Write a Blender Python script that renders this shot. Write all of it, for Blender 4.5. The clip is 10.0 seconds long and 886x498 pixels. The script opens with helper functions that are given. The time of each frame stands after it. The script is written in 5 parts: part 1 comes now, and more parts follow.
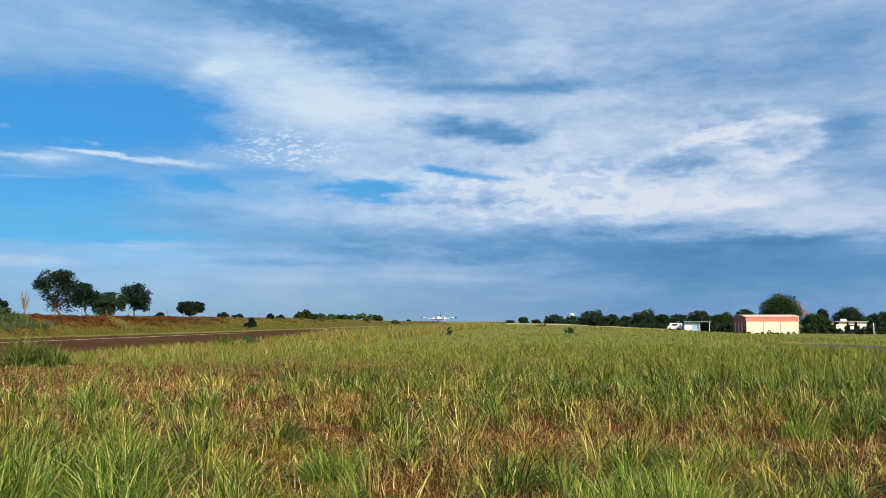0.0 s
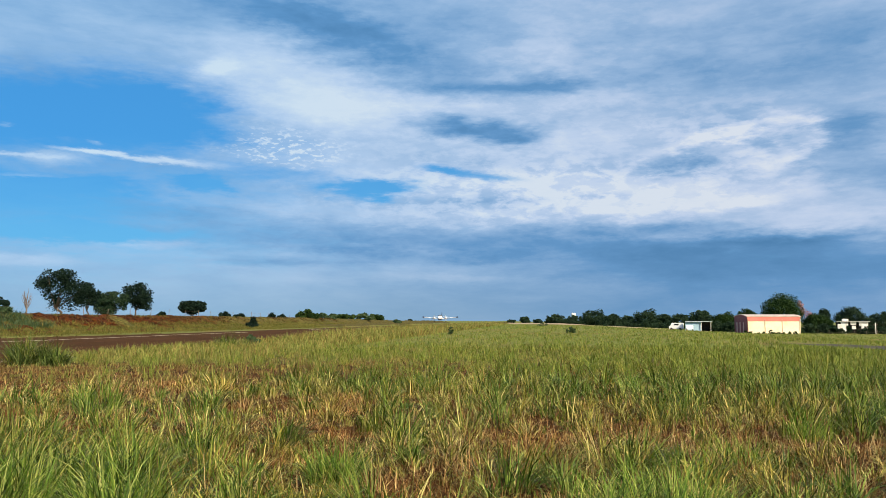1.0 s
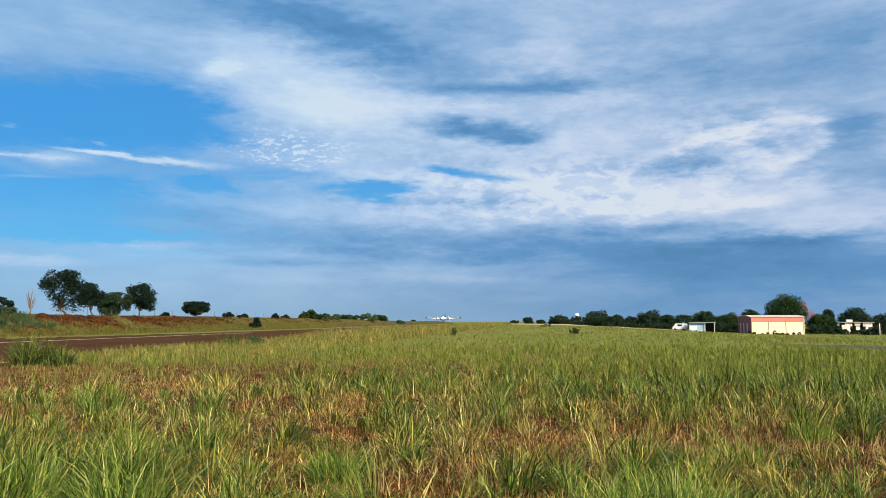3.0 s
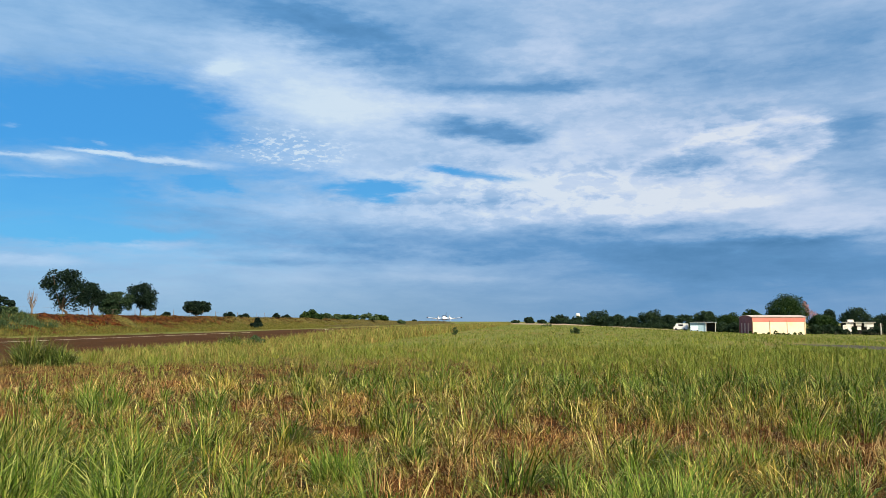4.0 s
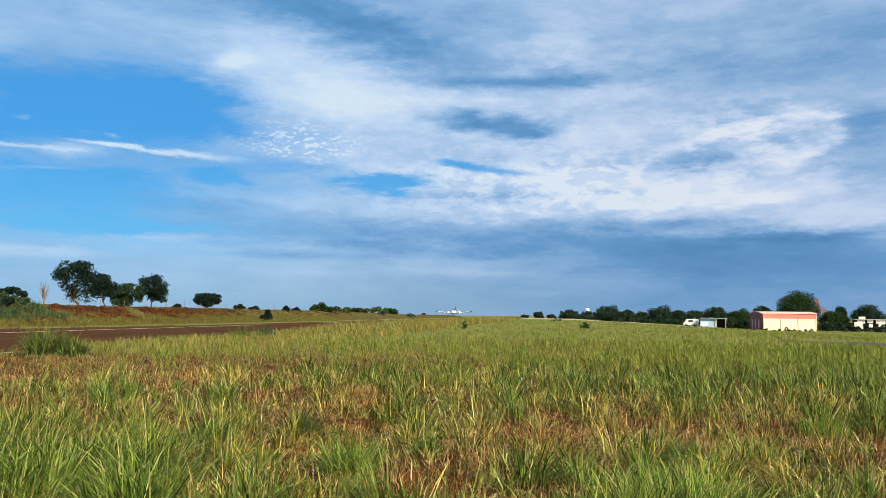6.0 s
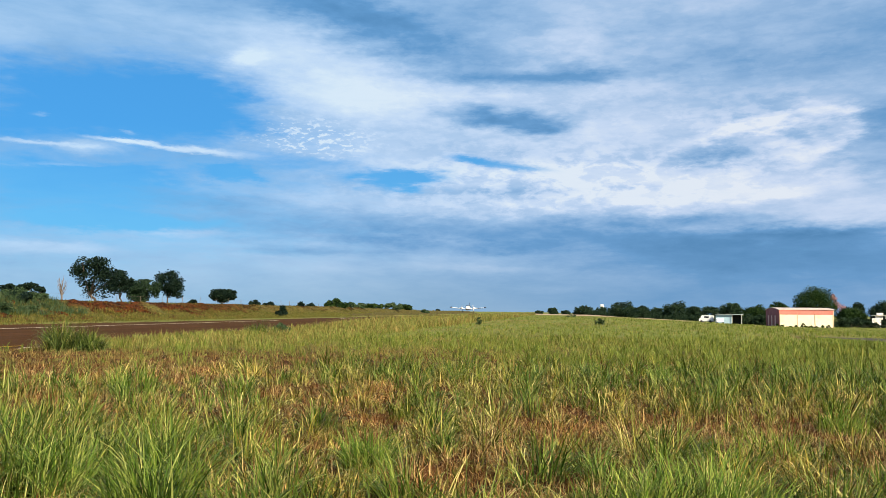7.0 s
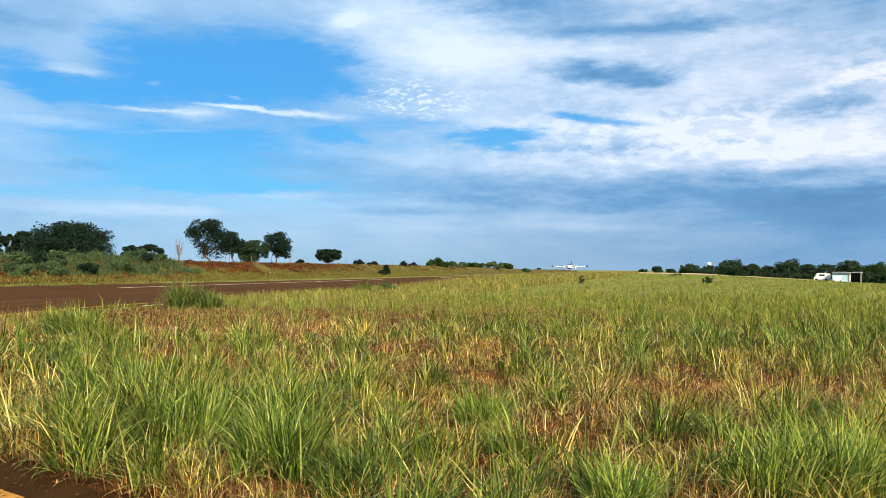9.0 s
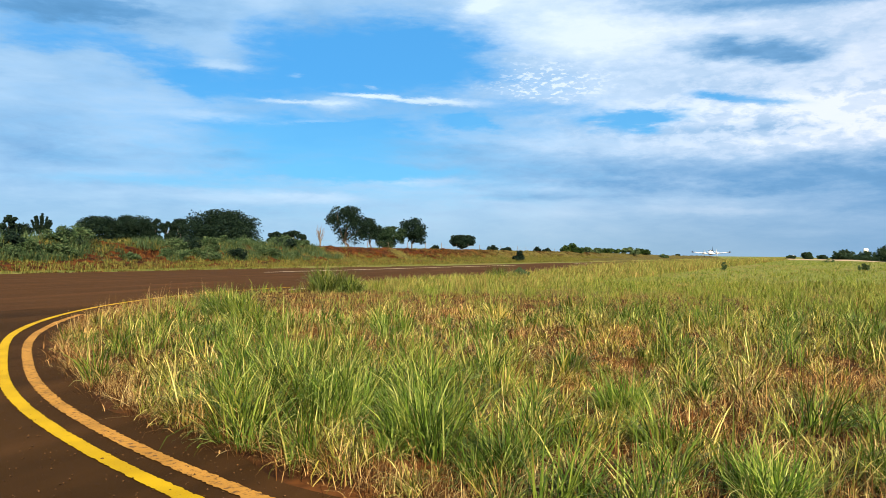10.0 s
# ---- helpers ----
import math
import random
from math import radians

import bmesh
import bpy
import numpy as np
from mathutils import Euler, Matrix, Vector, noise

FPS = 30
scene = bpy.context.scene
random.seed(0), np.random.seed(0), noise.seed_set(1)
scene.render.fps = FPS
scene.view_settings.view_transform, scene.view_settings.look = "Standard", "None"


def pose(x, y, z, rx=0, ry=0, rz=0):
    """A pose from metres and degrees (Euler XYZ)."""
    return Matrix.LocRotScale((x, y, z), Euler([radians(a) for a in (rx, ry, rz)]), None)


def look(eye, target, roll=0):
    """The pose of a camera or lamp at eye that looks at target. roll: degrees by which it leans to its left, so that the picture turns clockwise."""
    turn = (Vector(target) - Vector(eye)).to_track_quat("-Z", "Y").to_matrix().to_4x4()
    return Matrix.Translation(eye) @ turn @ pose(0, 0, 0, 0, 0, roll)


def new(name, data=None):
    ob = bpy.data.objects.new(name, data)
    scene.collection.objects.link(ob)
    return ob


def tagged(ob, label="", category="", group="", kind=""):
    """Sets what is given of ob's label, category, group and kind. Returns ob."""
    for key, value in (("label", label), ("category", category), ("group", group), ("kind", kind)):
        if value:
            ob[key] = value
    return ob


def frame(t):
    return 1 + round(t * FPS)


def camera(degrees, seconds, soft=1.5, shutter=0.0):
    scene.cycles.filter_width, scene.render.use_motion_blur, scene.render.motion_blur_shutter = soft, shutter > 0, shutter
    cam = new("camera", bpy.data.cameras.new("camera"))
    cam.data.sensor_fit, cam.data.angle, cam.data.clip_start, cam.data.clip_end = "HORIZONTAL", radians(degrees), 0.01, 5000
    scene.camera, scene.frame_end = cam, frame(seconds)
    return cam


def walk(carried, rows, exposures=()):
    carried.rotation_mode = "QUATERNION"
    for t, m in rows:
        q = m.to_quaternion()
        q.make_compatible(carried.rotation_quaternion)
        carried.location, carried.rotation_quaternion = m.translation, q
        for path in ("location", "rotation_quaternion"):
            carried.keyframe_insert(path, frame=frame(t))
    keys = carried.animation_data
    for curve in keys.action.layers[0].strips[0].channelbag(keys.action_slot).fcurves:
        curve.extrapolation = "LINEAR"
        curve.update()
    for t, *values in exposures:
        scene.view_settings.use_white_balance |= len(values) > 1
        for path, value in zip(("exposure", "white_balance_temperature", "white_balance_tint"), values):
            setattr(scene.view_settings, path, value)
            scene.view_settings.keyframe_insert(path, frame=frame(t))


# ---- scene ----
cam = camera(56.85, 10.0, soft=0.5)
walk(cam, [
    (0, pose(0.000, 0.000, 1.500, 95.050, 0.000, 0.000)),
    (0.5, pose(-0.003, -0.002, 1.502, 95.047, -0.006, 0.007)),
    (1, pose(-0.006, -0.002, 1.503, 95.016, -0.048, 0.097)),
    (1.5, pose(-0.006, -0.004, 1.503, 95.064, -0.043, 0.212)),
    (2, pose(-0.006, -0.004, 1.502, 95.033, -0.095, 0.399)),
    (2.5, pose(-0.005, -0.007, 1.502, 95.061, -0.062, 0.310)),
    (4, pose(-0.004, -0.011, 1.500, 95.047, -0.094, 0.391)),
    (4.5, pose(-0.003, -0.014, 1.496, 94.854, -0.178, 0.362)),
    (5, pose(-0.011, -0.018, 1.494, 94.634, -0.231, 0.421)),
    (6.5, pose(-0.045, -0.014, 1.485, 94.614, -0.595, 1.484)),
    (7, pose(-0.067, -0.018, 1.481, 94.329, -0.579, 2.024)),
    (7.5, pose(-0.091, -0.021, 1.476, 93.741, -0.789, 2.831)),
    (8, pose(-0.122, -0.018, 1.472, 92.951, -0.628, 3.650)),
    (8.5, pose(-0.154, -0.020, 1.465, 92.129, -0.480, 6.328)),
    (9, pose(-0.180, -0.020, 1.460, 91.411, -0.379, 9.054)),
    (9.5, pose(-0.199, -0.035, 1.458, 90.838, -0.390, 11.964)),
    (10, pose(-0.220, -0.070, 1.462, 90.341, -0.472, 18.367)),
], exposures=[(0, 0.75, 6500, 10), (5, 0.79, 6500, 10), (7.5, 0.93, 6650, 10), (9, 1.08, 6850, 10), (10, 1.13, 7000, 10)])

# ---- node helpers ----


class Nodes:
    """Short-hand for building a node tree."""

    def __init__(self, tree):
        self.tree = tree

    def add(self, kind, **inputs):
        return self.fill(self.tree.nodes.new(kind), **inputs)

    def fill(self, n, **inputs):
        for key, value in inputs.items():
            self.plug(n.inputs[int(key[1:]) if key[0] == "i" and key[1:].isdigit() else key.replace("_", " ")], value)
        return n

    def plug(self, socket, value):
        if isinstance(value, bpy.types.NodeSocket):
            self.tree.links.new(value, socket)
        elif isinstance(value, bpy.types.Node):
            self.tree.links.new(value.outputs[0], socket)
        else:
            if isinstance(value, tuple) and len(value) == 3 and socket.type == "RGBA":
                value = (*value, 1)
            socket.default_value = value

    def math(self, op, a, b=0.0, clamp=False):
        n = self.tree.nodes.new("ShaderNodeMath")
        n.operation, n.use_clamp = op, clamp
        return self.fill(n, i0=a, i1=b).outputs[0]

    def vec(self, op, a, b=(0, 0, 0)):
        n = self.tree.nodes.new("ShaderNodeVectorMath")
        n.operation = op
        self.fill(n, i0=a, i1=b)
        return n.outputs["Value"] if op in ("LENGTH", "DOT_PRODUCT") else n.outputs[0]

    def span(self, value, a, b, lo=0.0, hi=1.0, smooth=True):
        n = self.tree.nodes.new("ShaderNodeMapRange")
        n.interpolation_type = "SMOOTHSTEP" if smooth else "LINEAR"
        return self.fill(n, i0=value, i1=a, i2=b, i3=lo, i4=hi).outputs[0]

    def mix(self, fac, a, b, how="MIX"):
        n = self.tree.nodes.new("ShaderNodeMix")
        n.data_type, n.blend_type = "RGBA", how
        self.plug(n.inputs[0], fac), self.plug(n.inputs[6], a), self.plug(n.inputs[7], b)
        return n.outputs[2]

    def noise(self, vector, scale, detail=4.0, rough=0.55, distortion=0.0):
        return self.add("ShaderNodeTexNoise", Vector=vector, Scale=scale, Detail=detail, Roughness=rough, Distortion=distortion)

    def ramp(self, fac, *stops):
        n = self.add("ShaderNodeValToRGB", Fac=fac)
        e = n.color_ramp.elements
        while len(e) < len(stops):
            e.new(0.5)
        for item, (at, colour) in zip(e, stops):
            item.position, item.color = at, (*colour, 1)
        return n.outputs[0]


# ---- sky, clouds and sun ----
SUN_AZ, SUN_EL = 148.0, 33.0   # degrees clockwise from +y, and above the horizon


def build_sky():
    world = bpy.data.worlds.new("sky")
    world.use_nodes = True
    scene.world = world
    world.node_tree.nodes.clear()
    N = Nodes(world.node_tree)
    out = N.add("ShaderNodeOutputWorld")
    way = N.add("ShaderNodeTexCoord").outputs["Generated"]
    split = N.add("ShaderNodeSeparateXYZ", Vector=way)
    deg = 180 / math.pi
    az = N.math("MULTIPLY", N.math("ARCTAN2", split.outputs[0], split.outputs[1]), deg)
    el = N.math("MULTIPLY", N.math("ARCSINE", split.outputs[2]), deg)
    flat = N.vec("MULTIPLY", way, (1.0, 1.0, 3.6))
    warp = N.noise(flat, 9.0, 5.0, 0.6).outputs["Color"]
    warp = N.vec("MULTIPLY", N.vec("SUBTRACT", warp, (0.5, 0.5, 0.5)), (7.0, 2.6, 0.0))
    fine = N.noise(flat, 28.0, 4.0, 0.6).outputs["Color"]
    fine = N.vec("MULTIPLY", N.vec("SUBTRACT", fine, (0.5, 0.5, 0.5)), (2.8, 1.2, 0.0))
    tiny = N.noise(flat, 70.0, 4.0, 0.65).outputs["Color"]
    tiny = N.vec("MULTIPLY", N.vec("SUBTRACT", tiny, (0.5, 0.5, 0.5)), (0.9, 0.36, 0.0))
    here = N.vec("ADD", N.vec("ADD", N.vec("ADD", N.add("ShaderNodeCombineXYZ", i0=az, i1=el), warp), fine), tiny)
    crisp = N.vec("ADD", N.vec("ADD", N.add("ShaderNodeCombineXYZ", i0=az, i1=el), tiny), N.vec("MULTIPLY", fine, (0.5, 0.35, 0.0)))

    def patch(total, a, e, w, h, amount, tilt=0.0):
        """Adds a soft cloud or gap, w by h degrees across its half axes, to the running sum."""
        d = N.vec("SUBTRACT", here if h > 0.5 else crisp, (a, e, 0.0))
        if tilt:
            turn = N.tree.nodes.new("ShaderNodeVectorRotate")
            turn.rotation_type = "Z_AXIS"
            d = N.fill(turn, Vector=d, Angle=radians(-tilt)).outputs[0]
        near = N.span(N.vec("LENGTH", N.vec("MULTIPLY", d, (1 / w, 1 / h, 0.0))), 1.75, 0.05, 0.0, amount)
        return near if total is None else N.math("ADD", total, near)

    # openings to the blue
    g = patch(None, -21.9, 14.2, 6.5, 2.45, 0.73)
    g = patch(g, -28.3, 13.0, 3.4, 1.84, 0.43)
    g = patch(g, -27.5, 7.6, 6.0, 1.34, 0.52)
    g = patch(g, -25.4, 5.6, 6.6, 0.66, 0.34)
    g = patch(g, -16.7, 9.0, 1.5, 0.62, 0.73)
    g = patch(g, -5.0, 9.3, 3.2, 0.59, 0.95, 6)
    g = patch(g, -11.6, 10.0, 4.6, 0.65, 0.33)
    g = patch(g, -0.3, 10.6, 1.6, 0.27, 0.86, -8)
    g = patch(g, 2.7, 10.1, 2.9, 0.27, 0.77, -7)
    g = patch(g, -6.1, 8.4, 2.0, 0.23, 0.26)
    g = patch(g, -20.3, 5.6, 3.9, 0.28, 0.26)
    g = patch(g, -21.8, 13.4, 5.7, 1.89, 0.69)
    g = patch(g, -43.5, 13.3, 5.3, 0.81, 0.73)
    g = patch(g, -37.0, 12.1, 3.1, 0.90, 0.65, -12)
    g = patch(g, -32.2, 11.3, 4.0, 0.95, 0.62)
    g = patch(g, -30.3, 8.7, 5.2, 0.45, 0.47)
    g = patch(g, -23.7, 8.5, 3.5, 0.54, 0.43, 4)
    g = patch(g, -25.7, 5.6, 6.6, 0.54, 0.36)
    g = patch(g, -38.3, 4.7, 6.7, 0.39, 0.39)
    g = patch(g, -16.6, 9.1, 1.1, 0.47, 0.43)
    g = patch(g, -30.4, 14.7, 2.2, 1.44, 0.26)
    g = patch(g, -45.1, 14.3, 3.6, 0.60, 0.34)
    g = patch(g, -24.3, 9.5, 14.1, 6.36, 0.29)
    g = patch(g, -32.5, 8.3, 19.2, 4.06, 0.24)
    g = patch(g, -10.8, 9.1, 10.0, 1.53, 0.17)
    g = patch(g, -21.2, 11.5, 6.9, 2.08, 0.17)
    g = patch(g, -17.1, 4.6, 15.4, 2.21, 0.12)
    g = patch(g, -24.0, 4.6, 15.0, 3.0, 0.1)
    # light and dark of the cloud sheet
    b = patch(None, -9.4, 16.4, 6.4, 2.25, 0.27, -10)
    b = patch(b, -7.8, 14.5, 7.6, 1.14, 0.12)
    b = patch(b, 1.5, 14.8, 2.9, 0.42, 0.15)
    b = patch(b, 19.5, 12.3, 4.2, 0.53, 0.42, 8)
    b = patch(b, 22.7, 13.4, 1.7, 0.40, 0.15)
    b = patch(b, 21.7, 10.5, 2.1, 0.69, 0.32, 4)
    b = patch(b, 23.8, 11.4, 0.9, 1.82, 0.2)
    b = patch(b, 8.6, 9.2, 12.7, 1.00, 0.3, -3)
    b = patch(b, 13.2, 7.8, 9.4, 0.83, 0.22)
    b = patch(b, 3.5, 7.5, 2.8, 0.24, 0.16, 2)
    b = patch(b, 11.7, 7.6, 2.3, 0.19, 0.12)
    b = patch(b, 23.5, 6.4, 5.1, 0.81, 0.28, 3)
    b = patch(b, 20.1, 7.7, 1.8, 0.21, 0.15)
    b = patch(b, -6.9, 7.5, 10.9, 0.63, 0.16, -2)
    b = patch(b, 5.2, 1.5, 2.3, 0.23, 0.1)
    b = patch(b, 6.7, 18.9, 2.6, 1.26, 0.18)
    b = patch(b, -16.3, 16.9, 1.3, 0.46, 0.22, 10)
    b = patch(b, -6.1, 5.3, 1.3, 0.16, 0.12, -2)
    b = patch(b, -11.6, 11.8, 3.4, 0.98, 0.16)
    b = patch(b, 10.2, 12.6, 9.9, 1.52, 0.12)
    b = patch(b, 19.3, 4.9, 1.4, 0.18, 0.11)
    b = patch(b, 27.3, 5.1, 1.9, 0.16, 0.14, 2)
    b = patch(b, 0.7, 3.0, 4.7, 0.24, 0.12, -2)
    b = patch(b, -21.2, 19.4, 6.6, 0.99, 0.05)
    b = patch(b, 12.2, 20.5, 6.4, 1.07, 0.14)
    b = patch(b, -40.4, 9.3, 7.8, 2.02, 0.08, -8)
    b = patch(b, -39.4, 7.2, 5.5, 0.83, 0.06)
    b = patch(b, -42.0, 3.6, 6.1, 0.47, 0.06)
    b = patch(b, -21.7, 4.7, 4.7, 0.86, 0.1)
    b = patch(b, -30.7, 15.4, 2.1, 1.79, 0.12)
    b = patch(b, -5.8, 18.8, 9.3, 1.42, -0.28, -15)
    b = patch(b, -9.4, 20.4, 4.4, 0.94, -0.13, -8)
    b = patch(b, 7.5, 16.2, 2.6, 0.68, -0.25, -6)
    b = patch(b, 17.1, 16.3, 5.3, 1.13, -0.15, -6)
    b = patch(b, 2.5, 13.3, 4.5, 0.85, -0.57, -4)
    b = patch(b, -43.8, 15.0, 6.1, 0.91, -0.24)
    b = patch(b, 3.9, 16.1, 7.0, 0.45, -0.24)
    b = patch(b, 5.5, 12.7, 1.5, 0.46, -0.19)
    b = patch(b, 16.9, 10.3, 2.5, 0.73, -0.27)
    b = patch(b, 26.3, 11.8, 2.2, 1.52, -0.28)
    b = patch(b, 27.5, 9.3, 3.7, 0.69, -0.19)
    b = patch(b, 25.8, 16.8, 3.7, 2.17, -0.19)
    b = patch(b, 8.3, 19.8, 11.0, 1.65, -0.1)
    b = patch(b, 2.7, 5.4, 18.9, 0.95, -0.27)
    b = patch(b, 22.7, 3.5, 11.2, 1.70, -0.4)
    b = patch(b, 13.1, 4.2, 9.1, 1.51, -0.15)
    b = patch(b, -12.2, 4.0, 4.2, 0.27, -0.19)
    b = patch(b, -1.3, 4.3, 5.5, 0.40, -0.11)
    b = patch(b, 13.8, 1.1, 15.7, 0.97, -0.13)
    b = patch(b, -19.3, 7.3, 5.4, 0.47, -0.15)
    b = patch(b, -22.5, 7.9, 2.1, 0.28, -0.11)
    b = patch(b, 15.0, 6.3, 5.2, 0.33, -0.17)
    b = patch(b, 23.8, 5.1, 2.7, 0.27, -0.13)
    b = patch(b, 3.5, 8.4, 6.3, 0.24, -0.13)
    b = patch(b, 11.3, 8.5, 2.3, 0.19, -0.15)
    b = patch(b, -4.1, 2.3, 7.9, 0.35, -0.06)
    b = patch(b, -32.2, 6.5, 2.6, 0.26, -0.19)
    b = patch(b, -43.7, 5.8, 3.6, 0.46, -0.11)
    b = patch(b, -41.2, 15.1, 5.4, 0.64, -0.15)
    b = patch(b, -45.0, 6.8, 2.8, 0.63, -0.1)
    b = patch(b, 2.3, 12.4, 17.9, 5.06, 0.17)
    b = patch(b, -14.5, 3.2, 15.0, 2.25, 0.1)
    b = patch(b, 17.6, 8.5, 10.9, 2.17, 0.1)
    b = patch(b, -14.5, 17.9, 5.7, 2.15, 0.1)
    # bright streaks across the blue
    c = patch(None, -27.0, 3.8, 2.9, 0.32, 0.14)
    c = patch(c, -20.3, 5.1, 2.5, 0.32, 0.14)
    c = patch(c, -20.2, 10.6, 3.9, 0.16, 0.22, -4)
    c = patch(c, -23.6, 10.9, 2.0, 0.17, 0.15, -2)
    c = patch(c, -25.7, 10.3, 2.1, 0.42, 0.25, 4)
    c = patch(c, -28.8, 10.3, 3.0, 0.13, 0.22)
    c = patch(c, -24.1, 10.9, 2.3, 0.15, 0.21, -3)
    c = patch(c, -19.0, 10.6, 3.1, 0.19, 0.2, -2)
    c = patch(c, -31.8, 8.9, 4.1, 0.37, 0.19, -3)
    c = patch(c, -27.2, 9.0, 1.9, 0.15, 0.17, 2)
    c = patch(c, -33.0, 12.4, 2.0, 0.29, 0.16, -3)
    c = patch(c, -28.7, 12.0, 0.6, 0.15, 0.26)
    c = patch(c, -23.5, 11.4, 0.5, 0.11, 0.22, -12)
    c = patch(c, -32.1, 3.7, 6.4, 0.45, 0.12, -2)
    c = patch(c, -15.5, 16.8, 1.5, 0.44, 0.15, 10)
    b = N.math("ADD", b, c)
    g = N.math("SUBTRACT", g, N.math("MULTIPLY", c, 1.7))
    rolls = N.noise(N.vec("MULTIPLY", way, (1.0, 1.0, 3.6)), 8.0, 7.0, 0.56, 0.3).outputs[0]
    broad = N.noise(N.vec("MULTIPLY", way, (1.0, 1.0, 4.0)), 3.2, 3.0, 0.5).outputs[0]
    wisps = N.noise(N.vec("MULTIPLY", way, (1.0, 1.0, 4.6)), 24.0, 6.0, 0.62, 0.5).outputs[0]
    # ripples in the thin sheet
    puffs = N.noise(N.vec("MULTIPLY", way, (1.0, 1.0, 2.6)), 120.0, 3.0, 0.55).outputs[0]
    ripple = N.math("MULTIPLY", N.span(puffs, 0.50, 0.66, -0.35, 0.9), patch(None, -11.4, 12.0, 3.6, 1.0, 0.26))
    b = N.math("ADD", b, N.math("MULTIPLY", N.math("SUBTRACT", rolls, 0.5), 0.42))
    b = N.math("ADD", b, N.math("MULTIPLY", N.math("SUBTRACT", broad, 0.5), 0.25))
    b = N.math("ADD", b, N.math("MULTIPLY", N.math("SUBTRACT", wisps, 0.5), 0.20))
    heaps = N.noise(N.vec("MULTIPLY", way, (1.0, 1.0, 2.4)), 34.0, 6.0, 0.6, 0.2).outputs[0]
    heaps = N.math("MULTIPLY", N.span(heaps, 0.40, 0.62, -0.5, 0.5), patch(patch(patch(None, 7.5, 9.0, 13.0, 1.9, 0.26), 20.0, 12.4, 5.0, 1.6, 0.16), 4.0, 14.0, 26.0, 9.0, 0.09))
    b = N.math("ADD", b, heaps)
    b = N.math("ADD", N.math("ADD", b, ripple), 0.545)
    cloud = N.ramp(b, (0.0, (0.085, 0.245, 0.49)), (0.28, (0.145, 0.345, 0.65)), (0.55, (0.335, 0.525, 0.81)),
                   (0.8, (0.57, 0.71, 0.95)), (1.0, (0.75, 0.845, 0.98)))
    sky = N.add("ShaderNodeTexSky")
    sky.sky_type, sky.sun_disc = "NISHITA", False
    sky.sun_elevation, sky.sun_rotation = radians(SUN_EL), radians(SUN_AZ)
    sky.air_density, sky.dust_density, sky.ozone_density = 1.0, 0.6, 3.0
    blue = N.vec("MULTIPLY", sky.outputs[0], (0.046, 0.128, 0.172))
    g = N.math("ADD", g, N.math("MULTIPLY", N.math("SUBTRACT", wisps, 0.5), 0.7))
    g = N.math("SUBTRACT", g, N.math("MULTIPLY", ripple, 1.5))
    blue = N.mix(0.8, blue, N.ramp(N.span(N.math("ADD", el, N.math("MULTIPLY", rolls, 5.0)), 6.0, 15.0), (0.0, (0.17, 0.47, 0.81)), (1.0, (0.080, 0.345, 0.76))))
    colour = N.mix(N.span(g, 0.0, 1.08), cloud, blue)
    colour = N.mix(1.0, colour, N.ramp(N.span(az, -35.0, 25.0), (0.0, (0.84, 0.99, 1.03)), (0.55, (0.95, 1.0, 1.0)), (1.0, (1.03, 1.0, 0.97))), "MULTIPLY")
    haze = N.span(el, 5.5, -1.0, 0.0, 0.75)
    side = N.ramp(N.span(az, -35.0, 25.0), (0.0, (0.35, 0.575, 0.76)), (0.55, (0.27, 0.44, 0.61)), (1.0, (0.138, 0.320, 0.575)))
    colour = N.mix(haze, colour, side)
    ground = N.span(el, -0.5, -3.0)
    colour = N.mix(ground, colour, (0.09, 0.10, 0.05))
    N.plug(out.inputs[0], N.add("ShaderNodeBackground", Color=colour, Strength=0.525))


build_sky()
sun = new("sun", bpy.data.lights.new("sun", "SUN"))
sun.data.energy, sun.data.angle, sun.data.color = 5.0, radians(0.6), (1.0, 0.86, 0.62)
sun.matrix_world = look((0, 0, 0), (-math.sin(radians(SUN_AZ)) * math.cos(radians(SUN_EL)),
                                    -math.cos(radians(SUN_AZ)) * math.cos(radians(SUN_EL)), -math.sin(radians(SUN_EL))))
sun.location = (20, -30, 40)

# ---- materials ----


def material(name):
    m = bpy.data.materials.new(name)
    m.use_nodes = True
    m.node_tree.nodes.clear()
    N = Nodes(m.node_tree)
    out = N.add("ShaderNodeOutputMaterial")
    return m, N, out


def surface(name, a, b, scale=4.0, rough=0.7, metal=0.0, bump=0.15, stain=None, spec=0.5, stain_scale=0.6):
    """Two colours mixed by noise at two scales, with a stain colour and fine relief."""
    m, N, out = material(name)
    at = N.add("ShaderNodeTexCoord").outputs["Object"]
    fine = N.noise(at, scale * 6, 5.0).outputs[0]
    wide = N.noise(at, scale, 4.0).outputs[0]
    f = N.span(N.math("ADD", N.math("MULTIPLY", fine, 0.5), N.math("MULTIPLY", wide, 0.5)), 0.36, 0.64)
    colour = N.mix(f, a, b)
    if stain:
        colour = N.mix(N.math("MULTIPLY", N.span(N.noise(at, stain_scale, 6.0, 0.65).outputs[0], 0.48, 0.66), 0.7), colour, stain)
    p = N.add("ShaderNodeBsdfPrincipled", Base_Color=colour, Metallic=metal, Roughness=N.span(fine, 0.2, 0.8, rough - 0.08, min(1, rough + 0.1)))
    p.inputs["Specular IOR Level"].default_value = spec
    if bump:
        N.plug(p.inputs["Normal"], N.add("ShaderNodeBump", Strength=bump, Distance=0.02, Height=fine).outputs[0])
    N.plug(out.inputs[0], p)
    return m


